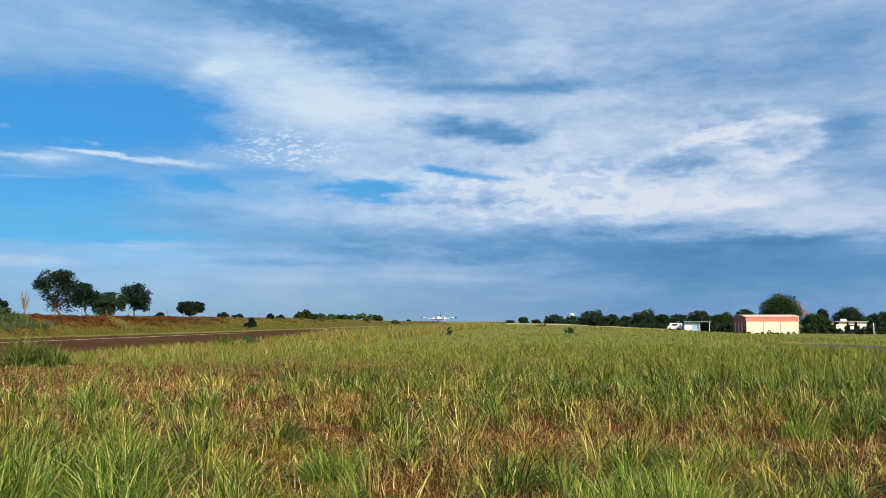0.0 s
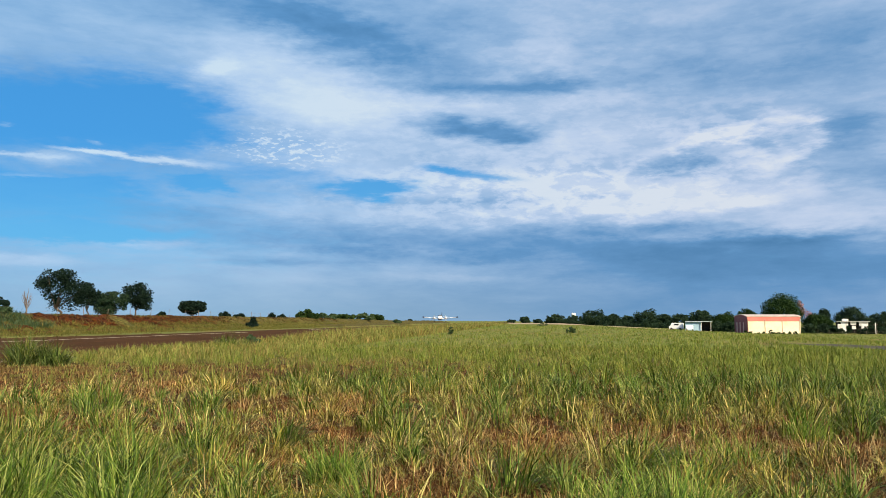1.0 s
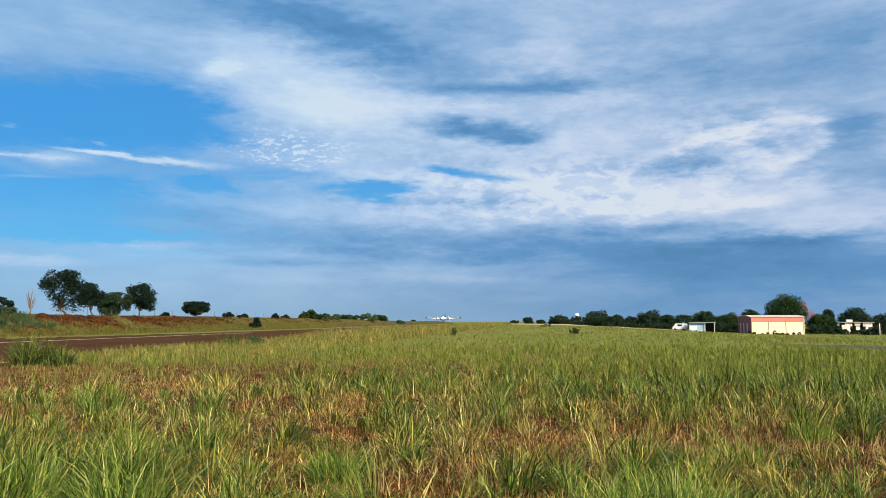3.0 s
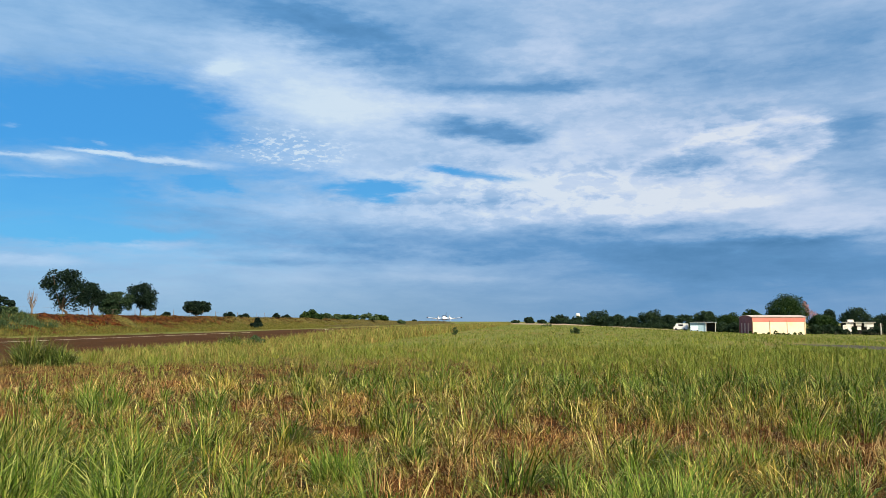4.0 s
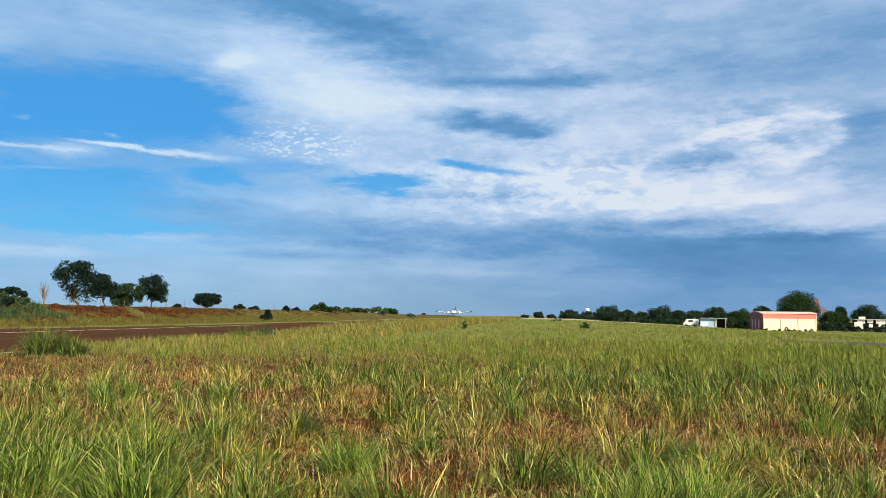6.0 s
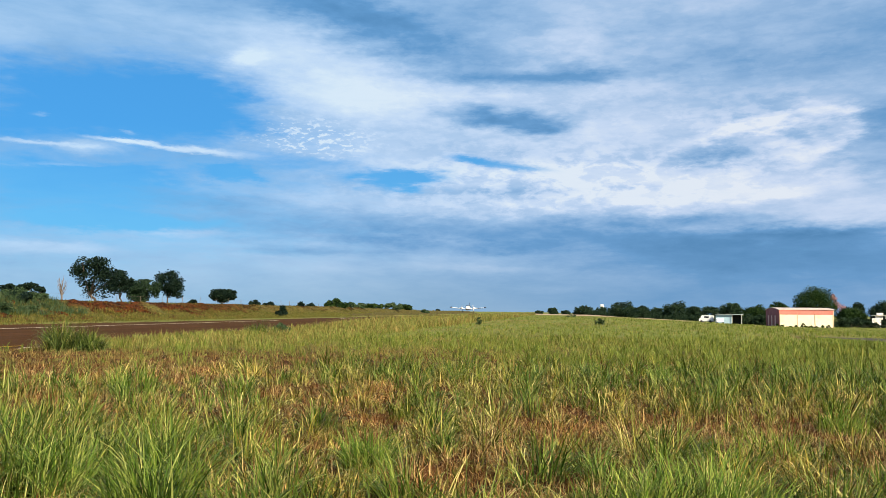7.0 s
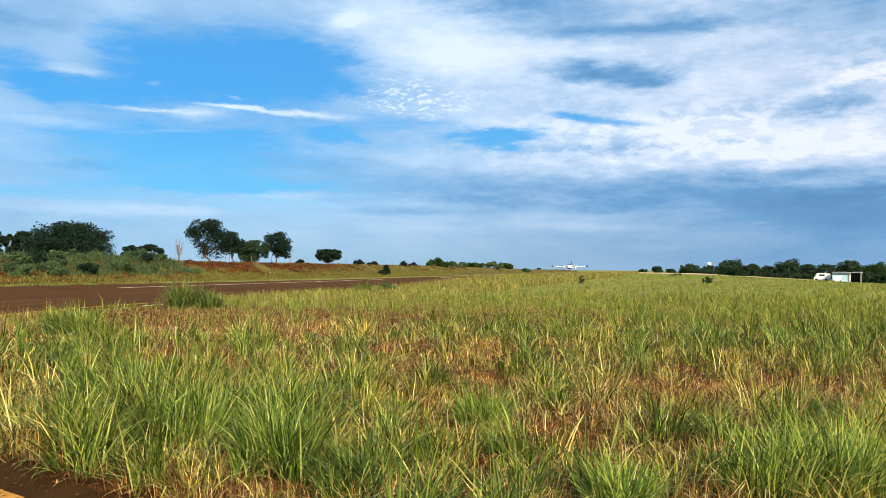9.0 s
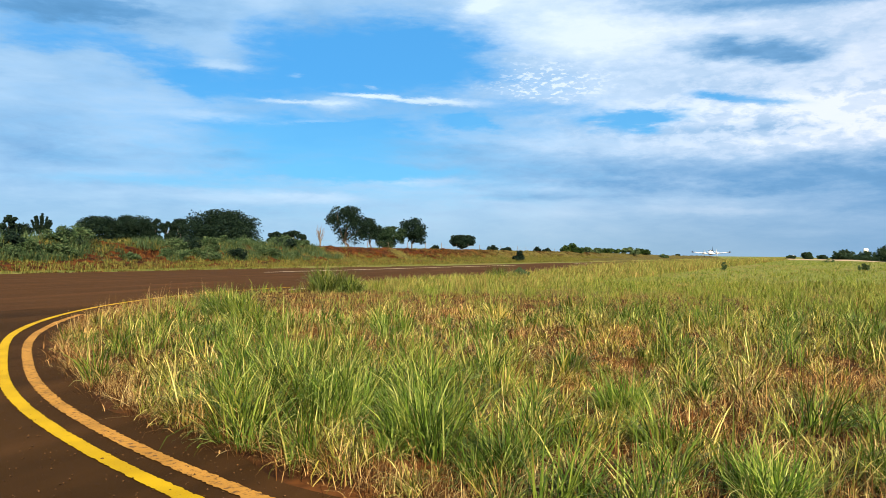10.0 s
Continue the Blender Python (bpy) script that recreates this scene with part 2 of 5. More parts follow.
def leafy(name, stops, patch=None, glow=0.35, rough=0.55, patch_scale=0.3, tuft=0.0):
    """Leaves and blades: each island takes its own tone; patches of another tone run over the plan; light passes through."""
    m, N, out = material(name)
    pick = N.add("ShaderNodeNewGeometry").outputs["Random Per Island"]
    colour = N.ramp(pick, *stops)
    at = N.add("ShaderNodeTexCoord").outputs["Object"]
    if patch:
        f = N.span(N.noise(at, patch_scale, 4.0, 0.6).outputs[0], 0.42, 0.66)
        colour = N.mix(N.math("MULTIPLY", f, 0.65), colour, patch)
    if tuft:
        # random tuft tones; the dark blotches put shade between tufts into the colour
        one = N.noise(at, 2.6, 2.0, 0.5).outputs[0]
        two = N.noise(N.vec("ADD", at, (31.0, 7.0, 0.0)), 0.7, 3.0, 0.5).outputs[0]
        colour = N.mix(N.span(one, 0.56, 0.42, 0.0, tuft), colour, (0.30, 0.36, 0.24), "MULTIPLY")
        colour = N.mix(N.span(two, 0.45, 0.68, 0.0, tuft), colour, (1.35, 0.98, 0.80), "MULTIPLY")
    p = N.add("ShaderNodeBsdfPrincipled", Base_Color=colour, Roughness=rough)
    p.inputs["Specular IOR Level"].default_value = 0.05
    t = N.add("ShaderNodeBsdfTranslucent", Color=colour)
    N.plug(out.inputs[0], N.add("ShaderNodeMixShader", i0=glow, i1=p, i2=t))
    return m


def asphalt_material(name, dust, streaks=0.5):
    m, N, out = material(name)
    at = N.add("ShaderNodeTexCoord").outputs["Object"]
    grit = N.noise(at, 90.0, 3.0, 0.6).outputs[0]
    wide = N.noise(at, 0.35, 6.0, 0.6).outputs[0]
    streak = N.noise(N.vec("MULTIPLY", at, (0.9, 0.05, 1.0)), 1.0, 5.0, 0.6).outputs[0]
    colour = N.mix(N.span(wide, 0.35, 0.65), (0.017, 0.0088, 0.0026), (0.033, 0.0160, 0.0048))
    colour = N.mix(dust, colour, (0.11, 0.047, 0.016))
    colour = N.mix(N.math("MULTIPLY", N.span(streak, 0.45, 0.7), streaks), colour, (0.105, 0.046, 0.016))
    colour = N.mix(N.math("MULTIPLY", N.span(grit, 0.55, 0.72), 0.5), colour, (0.036, 0.020, 0.011))
    colour = N.mix(N.math("MULTIPLY", N.span(grit, 0.40, 0.28), 0.35), colour, (0.09, 0.050, 0.022))
    p = N.add("ShaderNodeBsdfPrincipled", Base_Color=colour, Roughness=1.0)
    p.inputs["Specular IOR Level"].default_value = 0.04
    N.plug(p.inputs["Normal"], N.add("ShaderNodeBump", Strength=0.5, Distance=0.01, Height=grit).outputs[0])
    N.plug(out.inputs[0], p)
    return m


def paint_material(name, colour, wear, under=(0.080, 0.038, 0.016), scale=9.0):
    m, N, out = material(name)
    at = N.add("ShaderNodeTexCoord").outputs["Object"]
    chips = N.noise(at, scale, 8.0, 0.7).outputs[0]
    grit = N.noise(at, 80.0, 3.0, 0.6).outputs[0]
    base = N.mix(N.span(N.noise(at, 1.6, 4.0).outputs[0], 0.35, 0.7), colour, tuple(c * 0.72 for c in colour))
    base = N.mix(N.math("MULTIPLY", N.span(grit, 0.55, 0.7), 0.4), base, under)
    base = N.mix(N.span(chips, 1 - wear - 0.06, 1 - wear + 0.05), base, under)
    p = N.add("ShaderNodeBsdfPrincipled", Base_Color=base, Roughness=0.85)
    p.inputs["Specular IOR Level"].default_value = 0.1
    N.plug(p.inputs["Normal"], N.add("ShaderNodeBump", Strength=0.4, Distance=0.008, Height=grit).outputs[0])
    N.plug(out.inputs[0], p)
    return m


def field_material():
    """Ground under and beyond the grass: red soil, straw and green tufts."""
    m, N, out = material("grass_and_soil")
    at = N.add("ShaderNodeTexCoord").outputs["Object"]
    tuft = N.noise(at, 2.2, 5.0, 0.65).outputs[0]
    wide = N.noise(at, 0.055, 5.0, 0.6).outputs[0]
    green = N.mix(N.span(tuft, 0.36, 0.64), (0.088, 0.105, 0.020), (0.175, 0.190, 0.042))
    dry = N.mix(N.span(tuft, 0.36, 0.64), (0.125, 0.085, 0.025), (0.21, 0.160, 0.052))
    colour = N.mix(N.span(wide, 0.47, 0.66), green, dry)
    # thatch and soil, darkened as shade between the standing tufts; short cover beyond them
    shaded_thatch = N.mix(N.span(tuft, 0.36, 0.64), (0.030, 0.018, 0.006), (0.085, 0.062, 0.018))
    colour = N.mix(N.span(N.vec("LENGTH", at), 22.0, 60.0), shaded_thatch, colour)
    soil = N.noise(at, 0.8, 6.0, 0.7).outputs[0]
    colour = N.mix(N.span(soil, 0.62, 0.74), colour, (0.17, 0.085, 0.034))
    p = N.add("ShaderNodeBsdfPrincipled", Base_Color=colour, Roughness=0.95)
    p.inputs["Specular IOR Level"].default_value = 0.1
    N.plug(p.inputs["Normal"], N.add("ShaderNodeBump", Strength=0.8, Distance=0.15, Height=tuft).outputs[0])
    N.plug(out.inputs[0], p)
    return m


def bank_material():
    """Cut red earth with clods, partly grown over."""
    m, N, out = material("red_earth_bank")
    at = N.add("ShaderNodeTexCoord").outputs["Object"]
    clod = N.noise(at, 1.3, 7.0, 0.68).outputs[0]
    wide = N.noise(at, 0.16, 5.0, 0.6).outputs[0]
    colour = N.mix(N.span(clod, 0.35, 0.62), (0.012, 0.005, 0.003), (0.090, 0.028, 0.008))
    grown = N.mix(N.span(N.noise(at, 3.0, 4.0).outputs[0], 0.35, 0.65), (0.044, 0.044, 0.012), (0.125, 0.105, 0.032))
    colour = N.mix(N.span(wide, 0.53, 0.66), colour, grown)
    # grass has taken over the farther part
    along = N.add("ShaderNodeSeparateXYZ", Vector=at).outputs[1]
    far = N.math("ADD", along, N.math("MULTIPLY", wide, 60.0))
    colour = N.mix(N.span(far, 145.0, 195.0, 0.0, 0.85), colour, grown)
    p = N.add("ShaderNodeBsdfPrincipled", Base_Color=colour, Roughness=0.95)
    p.inputs["Specular IOR Level"].default_value = 0.05
    N.plug(p.inputs["Normal"], N.add("ShaderNodeBump", Strength=1.0, Distance=0.25, Height=clod).outputs[0])
    N.plug(out.inputs[0], p)
    return m


ASPHALT = asphalt_material("dusty_runway_asphalt", 0.34)
TAXI_ASPHALT = asphalt_material("brown_taxiway_asphalt", 0.09, 0.28)
FIELD = field_material()
BANK = bank_material()
YELLOW = paint_material("fresh_yellow_paint", (0.47, 0.295, 0.006), 0.34, scale=22.0)
OLD_YELLOW = paint_material("worn_yellow_paint", (0.40, 0.195, 0.036), 0.43, under=(0.10, 0.048, 0.018), scale=16.0)
LINE_WHITE = paint_material("worn_white_paint", (0.80, 0.70, 0.52), 0.24, scale=3.0)
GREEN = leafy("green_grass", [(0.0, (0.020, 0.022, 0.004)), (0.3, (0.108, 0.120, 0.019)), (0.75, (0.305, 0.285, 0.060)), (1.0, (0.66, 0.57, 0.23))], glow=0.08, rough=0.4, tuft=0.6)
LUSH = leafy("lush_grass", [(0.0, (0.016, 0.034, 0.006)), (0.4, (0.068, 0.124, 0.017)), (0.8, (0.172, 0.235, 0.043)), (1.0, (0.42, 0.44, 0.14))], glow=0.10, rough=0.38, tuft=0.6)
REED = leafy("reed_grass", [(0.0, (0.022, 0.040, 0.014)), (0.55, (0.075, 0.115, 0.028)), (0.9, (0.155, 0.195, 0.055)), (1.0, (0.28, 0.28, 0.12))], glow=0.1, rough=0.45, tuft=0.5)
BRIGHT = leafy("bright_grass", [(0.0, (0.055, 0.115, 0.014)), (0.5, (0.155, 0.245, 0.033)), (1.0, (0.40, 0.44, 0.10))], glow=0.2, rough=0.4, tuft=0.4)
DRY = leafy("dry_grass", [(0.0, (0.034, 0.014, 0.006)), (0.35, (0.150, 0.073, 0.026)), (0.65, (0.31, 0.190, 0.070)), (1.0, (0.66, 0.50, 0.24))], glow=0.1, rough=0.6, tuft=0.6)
VERGE = leafy("verge_grass", [(0.0, (0.060, 0.072, 0.016)), (0.6, (0.125, 0.128, 0.032)), (1.0, (0.22, 0.195, 0.058))], glow=0.1, rough=0.7, tuft=0.5)
FAR_GREEN = leafy("distant_grass", [(0.0, (0.105, 0.125, 0.028)), (0.5, (0.185, 0.200, 0.048)), (1.0, (0.300, 0.290, 0.086))], glow=0.15, rough=0.6, tuft=0.35)
FAR_LUSH = leafy("distant_lush_grass", [(0.0, (0.078, 0.115, 0.019)), (0.5, (0.145, 0.190, 0.034)), (1.0, (0.250, 0.280, 0.060))], glow=0.12, rough=0.6, tuft=0.45)
FAR_DRY = leafy("distant_dry_grass", [(0.0, (0.125, 0.090, 0.028)), (0.6, (0.210, 0.160, 0.054)), (1.0, (0.34, 0.270, 0.100))], glow=0.1, rough=0.7, tuft=0.3)
LITTER = leafy("grass_litter", [(0.0, (0.010, 0.005, 0.003)), (0.4, (0.060, 0.024, 0.008)), (0.75, (0.17, 0.082, 0.028)), (1.0, (0.48, 0.30, 0.12))], glow=0.05, rough=0.8)
SCRUB = leafy("brown_scrub", [(0.0, (0.018, 0.010, 0.005)), (0.6, (0.055, 0.026, 0.010)), (1.0, (0.16, 0.090, 0.034))], glow=0.05, rough=0.8)
TREE_LEAF = leafy("dark_tree_leaves", [(0.0, (0.006, 0.014, 0.011)), (0.6, (0.010, 0.022, 0.016)), (1.0, (0.020, 0.035, 0.019))], glow=0.1)
FAR_LEAF = leafy("far_tree_leaves", [(0.0, (0.011, 0.024, 0.015)), (0.6, (0.022, 0.042, 0.023)), (1.0, (0.038, 0.063, 0.030))], glow=0.1)
FRESH_LEAF = leafy("fresh_tree_leaves", [(0.0, (0.010, 0.025, 0.008)), (0.6, (0.021, 0.045, 0.012)), (1.0, (0.046, 0.074, 0.019))], glow=0.15)
SHRUB_LEAF = leafy("shrub_leaves", [(0.0, (0.021, 0.045, 0.020)), (0.5, (0.044, 0.078, 0.034)), (1.0, (0.100, 0.136, 0.064))], glow=0.2)
BLOSSOM = leafy("pink_blossom", [(0.0, (0.26, 0.10, 0.10)), (1.0, (0.56, 0.32, 0.30))], glow=0.3)
BARK = surface("brown_bark", (0.036, 0.024, 0.016), (0.085, 0.058, 0.038), 3.0, 0.9, bump=0.6)
DEAD_BARK = surface("bleached_bark", (0.10, 0.080, 0.070), (0.19, 0.155, 0.135), 3.0, 0.9, bump=0.4)

# ---- building helpers ----
HEADING = radians(5.9)   # the runway's bearing
ALONG = Vector((math.sin(HEADING), math.cos(HEADING), 0))
LEFT = Vector((-math.cos(HEADING), math.sin(HEADING), 0))


def xy(u, v):
    """Plan position from metres along the runway and metres to its left."""
    return u * ALONG.x + v * LEFT.x, u * ALONG.y + v * LEFT.y


def uv(x, y):
    return x * ALONG.x + y * ALONG.y, x * LEFT.x + y * LEFT.y


def polar(bearing, distance):
    a = np.radians(bearing)
    return distance * np.sin(a), distance * np.cos(a)


def step(x, a, b):
    t = np.clip((np.asarray(x, float) - a) / (b - a), 0, 1)
    return t * t * (3 - 2 * t)


def wobble(x, y, scale):
    return noise.noise(Vector((x * scale, y * scale, 0.37)))


def ground_z(x, y):
    """Height of the land: level field, falling gently to the right, a raised bank beyond the runway."""
    x, y = np.asarray(x, float), np.asarray(y, float)
    u, v = uv(x, y)
    fall = -1.65 * step(-v, 8, 66) * (0.35 + 0.65 * step(u, 20, 120))
    tall = 1.0 - 0.45 * step(u, 170, 420)
    lift = 0.62 * step(v, 46, 52.2) + 1.45 * tall * step(v, 51.8, 56.0) + 0.25 * step(v, 57, 100)
    far = -1.0 * step(np.hypot(x, y), 500, 1500)
    return fall + lift + far


def mesh_from(name, verts, tris, mats, smooth=False):
    """A triangle mesh straight from arrays."""
    me = bpy.data.meshes.new(name)
    verts, tris = np.asarray(verts, np.float32), np.asarray(tris, np.int32)
    me.vertices.add(len(verts))
    me.vertices.foreach_set("co", verts.ravel())
    me.loops.add(tris.size)
    me.loops.foreach_set("vertex_index", tris.ravel())
    me.polygons.add(len(tris))
    me.polygons.foreach_set("loop_start", np.arange(0, tris.size, 3, dtype=np.int32))
    me.polygons.foreach_set("use_smooth", np.full(len(tris), smooth))
    me.update(calc_edges=True)
    for m in mats:
        me.materials.append(m)
    return me


class Form:
    """Collects faces for one part."""

    def __init__(self):
        self.v, self.f = [], []

    def box(self, cx, cy, cz, sx, sy, sz, turn=0.0, chamfer=0.0):
        bm = bmesh.new()
        bmesh.ops.create_cube(bm, size=1.0, matrix=Matrix.Diagonal((sx, sy, sz, 1)))
        if chamfer:
            bmesh.ops.bevel(bm, geom=list(bm.edges), offset=chamfer, segments=2, affect="EDGES")
        bm.transform(Matrix.Translation((cx, cy, cz)) @ Matrix.Rotation(turn, 4, "Z"))
        return self.take(bm)

    def take(self, bm):
        n = len(self.v)
        bm.verts.index_update()
        self.v += [tuple(p.co) for p in bm.verts]
        self.f += [tuple(n + p.index for p in face.verts) for face in bm.faces]
        bm.free()
        return self

    def tube(self, points, radii, sides=8, cap=True):
        n = len(self.v)
        pts = [Vector(p) for p in points]
        for i, (p, r) in enumerate(zip(pts, radii)):
            d = (pts[min(i + 1, len(pts) - 1)] - pts[max(i - 1, 0)]).normalized()
            side = d.cross(Vector((0.31, 0.95, 0.05))).normalized()
            up = d.cross(side)
            rx, ry = r if isinstance(r, tuple) else (r, r)
            for k in range(sides):
                a = 2 * math.pi * k / sides
                self.v.append(tuple(p + side * (rx * math.cos(a)) + up * (ry * math.sin(a))))
        for i in range(len(pts) - 1):
            for k in range(sides):
                a, b = n + i * sides + k, n + i * sides + (k + 1) % sides
                self.f.append((a, b, b + sides, a + sides))
        if cap:
            self.f.append(tuple(n + k for k in reversed(range(sides))))
            self.f.append(tuple(n + (len(pts) - 1) * sides + k for k in range(sides)))
        return self

    def loft(self, rings):
        """Closed rings of equal length, skinned and capped."""
        n, k = len(self.v), len(rings[0])
        for r in rings:
            self.v += [tuple(p) for p in r]
        for i in range(len(rings) - 1):
            for j in range(k):
                a, b = n + i * k + j, n + i * k + (j + 1) % k
                self.f.append((a, b, b + k, a + k))
        self.f.append(tuple(n + j for j in reversed(range(k))))
        self.f.append(tuple(n + (len(rings) - 1) * k + j for j in range(k)))
        return self


def part(name, form, mat, parent=None, label="", smooth=False):
    me = bpy.data.meshes.new(name)
    me.from_pydata(form.v, [], form.f)
    bm = bmesh.new()
    bm.from_mesh(me)
    bmesh.ops.recalc_face_normals(bm, faces=bm.faces)
    bm.to_mesh(me)
    bm.free()
    me.materials.append(mat)
    me.polygons.foreach_set("use_smooth", [smooth] * len(me.polygons))
    ob = new(name, me)
    if parent:
        ob.parent = parent
    if label:
        tagged(ob, label)
    return ob


def thing(name, x, y, z, turn, label, category, group=""):
    ob = new(name)
    ob.matrix_world = pose(x, y, z, 0, 0, turn)
    return tagged(ob, label, category, group)


# ---- land ----
def build_ground():
    rings = [0.0]
    r = 0.0
    while r < 3200:
        r += max(1.0, r * 0.045)
        rings.append(r)
    n = 220
    verts, tris = [], []
    for r in rings[1:]:
        for k in range(n):
            a = 2 * math.pi * k / n
            x, y = r * math.sin(a), r * math.cos(a)
            verts.append((x, y, 0))
    verts = np.array([(0, 0, 0)] + verts, float)
    verts[:, 2] = ground_z(verts[:, 0], verts[:, 1]) - 0.04
    gu, gv = uv(verts[:, 0], verts[:, 1])
    verts[:, 2] -= 0.75 * step(gv, 48.0, 51.0) * (1 - step(gv, 58.5, 62.0)) * step(gu, 8, 13) * (1 - step(gu, 500, 515))
    for k in range(n):
        tris.append((0, 1 + (k + 1) % n, 1 + k))
    for i in range(len(rings) - 2):
        for k in range(n):
            a, b = 1 + i * n + k, 1 + i * n + (k + 1) % n
            tris += [(a, b, b + n), (a, b + n, a + n)]
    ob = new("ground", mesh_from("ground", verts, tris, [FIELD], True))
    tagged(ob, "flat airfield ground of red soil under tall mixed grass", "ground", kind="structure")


build_ground()

# the turn from the taxiway onto the runway: circles round one centre
TURN_U, TURN_V, TURN_R = 27.97, -5.58, 25.91


def strip(points_a, points_b, z):
    """A band between two rows of plan points."""
    n = len(points_a)
    f = Form()
    f.v = [(x, y, z) for x, y in points_a] + [(x, y, z) for x, y in points_b]
    f.f = [(i, i + 1, n + i + 1, n + i) for i in range(n - 1)]
    return f


def build_pavement():
    us = [-90, -40, 0, 20, 40, 55, 65, 75, 90, 140, 220, 400, 700, 1100]
    edge = [45.6 - 3.8 * float(step(u, 50, 95)) for u in us]
    rows_a, rows_b = [], []
    for u0, u1, e0, e1 in zip(us, us[1:], edge, edge[1:]):
        m = max(2, min(60, int((u1 - u0) / 1.5)))
        for i in range(m):
            t = i / m
            u = u0 + (u1 - u0) * t
            rows_a.append(xy(u, 17.9 + 0.5 * wobble(u, 3, 0.35) + 0.2 * wobble(u, 9, 1.4)))
            rows_b.append(xy(u, e0 + (e1 - e0) * t + 0.35 * wobble(u, 40, 0.3) + 0.2 * wobble(u, 17, 1.3)))
    ob = part("runway", strip(rows_a, rows_b, -0.005), ASPHALT)
    tagged(ob, "worn asphalt runway dulled by reddish brown dust", "runway", kind="structure")
    rows_a, rows_b = [], []
    v = -40.0
    while v < 18.4:
        d = TURN_R - 0.75
        w = max(v, TURN_V)
        e = TURN_U - math.sqrt(max(0.0, d * d - (w - TURN_V) ** 2))
        e += 0.22 * wobble(v, 2, 0.9) + 0.10 * wobble(v, 7, 3.1)
        rows_a.append(xy(-70, v))
        rows_b.append(xy(e, v))
        v += 0.25
    ob = part("taxiway", strip(rows_a, rows_b, -0.009), TAXI_ASPHALT)
    tagged(ob, "dusty brown asphalt taxiway curving onto the runway", "taxiway", kind="structure")


def arc_line(name, radius, width, mat, label, a0, a1, ragged, inward=0.0):
    """A painted curve round the turn's centre, its edges slightly ragged."""
    rows_a, rows_b = [], []
    n = 2400
    for i in range(n + 1):
        a = radians(a0 + (a1 - a0) * i / n)
        s = radius * a
        base = radius - 0.12 * math.exp(-((math.degrees(a) - 38) / 6) ** 2) - inward * float(step(math.degrees(a), 38, 50))
        r0 = base + width / 2 + ragged * wobble(s, 1, 26.0)
        r1 = base - width / 2 + ragged * wobble(s, 8, 26.0)
        rows_a.append(xy(TURN_U - r0 * math.cos(a), TURN_V + r0 * math.sin(a)))
        rows_b.append(xy(TURN_U - r1 * math.cos(a), TURN_V + r1 * math.sin(a)))
    tagged(part(name, strip(rows_a, rows_b, 0.0), mat), label, "road marking", kind="structure")


def straight_line(name, v, u0, u1, width, label):
    rows_a, rows_b = [], []
    u = u0
    while u < u1:
        rows_a.append(xy(u, v + width / 2 + 0.02 * wobble(u, 3, 2.0)))
        rows_b.append(xy(u, v - width / 2 + 0.02 * wobble(u, 6, 2.0)))
        u += 0.5 if u < 150 else 8
    tagged(part(name, strip(rows_a, rows_b, 0.0), LINE_WHITE), label, "road marking", kind="structure")


build_pavement()
SOIL = surface("red_soil", (0.022, 0.009, 0.004), (0.060, 0.024, 0.008), 1.2, 0.95, bump=0.6, stain=(0.16, 0.055, 0.014), spec=0.05)


def soil_rim():
    """Bare red soil that shows between the first tufts beside the pavement."""
    rows_a, rows_b = [], []
    for i in range(301):
        a = radians(-30 + 122 * i / 300)
        r0, r1 = TURN_R - 0.3, 3.0
        rows_a.append(xy(TURN_U - r0 * math.cos(a), TURN_V + r0 * math.sin(a)))
        rows_b.append(xy(TURN_U - r1 * math.cos(a), TURN_V + r1 * math.sin(a)))
    tagged(part("soil_rim", strip(rows_a, rows_b, -0.015), SOIL), "bare red soil showing between grass tufts", "soil", kind="structure")


soil_rim()
arc_line("yellow_line_1", TURN_R, 0.13, YELLOW, "bright yellow painted taxiway line on brown asphalt", -25, 92, 0.014)
arc_line("yellow_line_2", TURN_R - 0.30, 0.13, OLD_YELLOW, "faded and worn orange yellow line beside the bright one", -25, 56, 0.018, 0.1)
straight_line("edge_line_1", 37.0, 49.6, 106, 0.32, "worn off-white runway edge line on the far side")
straight_line("edge_line_3", 37.0, 136, 158, 0.34, "short worn piece of off-white runway edge line")
straight_line("edge_line_2", 19.15, 27.0, 120, 0.13, "worn off-white runway edge line half hidden by grass")


def build_bank():
    """The cut bank of red earth that runs beside the runway."""
    us = np.concatenate([np.arange(10, 200, 0.5), np.arange(200, 520, 4.0)])
    vs = np.array([48.5, 50, 51, 51.8, 52.5, 53, 53.6, 54.2, 54.8, 55.4, 56, 57, 59, 62])
    verts, tris = [], []
    for u in us:
        for v in vs:
            x, y = xy(u, v)
            inside = float(step(v, 50, 52.5) * (1 - step(v, 57, 61)))
            push = 1.1 * wobble(u, v, 0.22) + 0.9 * wobble(u + 40, v, 0.7)
            x2, y2 = xy(u, v + push * inside)
            z = float(ground_z(x, y)) + 0.02 + inside * (0.25 * wobble(u, v, 0.5) + 0.45 * wobble(u, v + 20, 1.2))
            if v in (48.5, 62):
                z -= 0.15
            verts.append((x2, y2, z))
    k = len(vs)
    for i in range(len(us) - 1):
        for j in range(k - 1):
            a = i * k + j
            tris += [(a, a + 1, a + k + 1), (a, a + k + 1, a + k)]
    tagged(new("embankment", mesh_from("embankment", verts, tris, [BANK], False)),
           "low eroded bank of red earth partly overgrown with dry grass", "embankment", kind="structure")


build_bank()

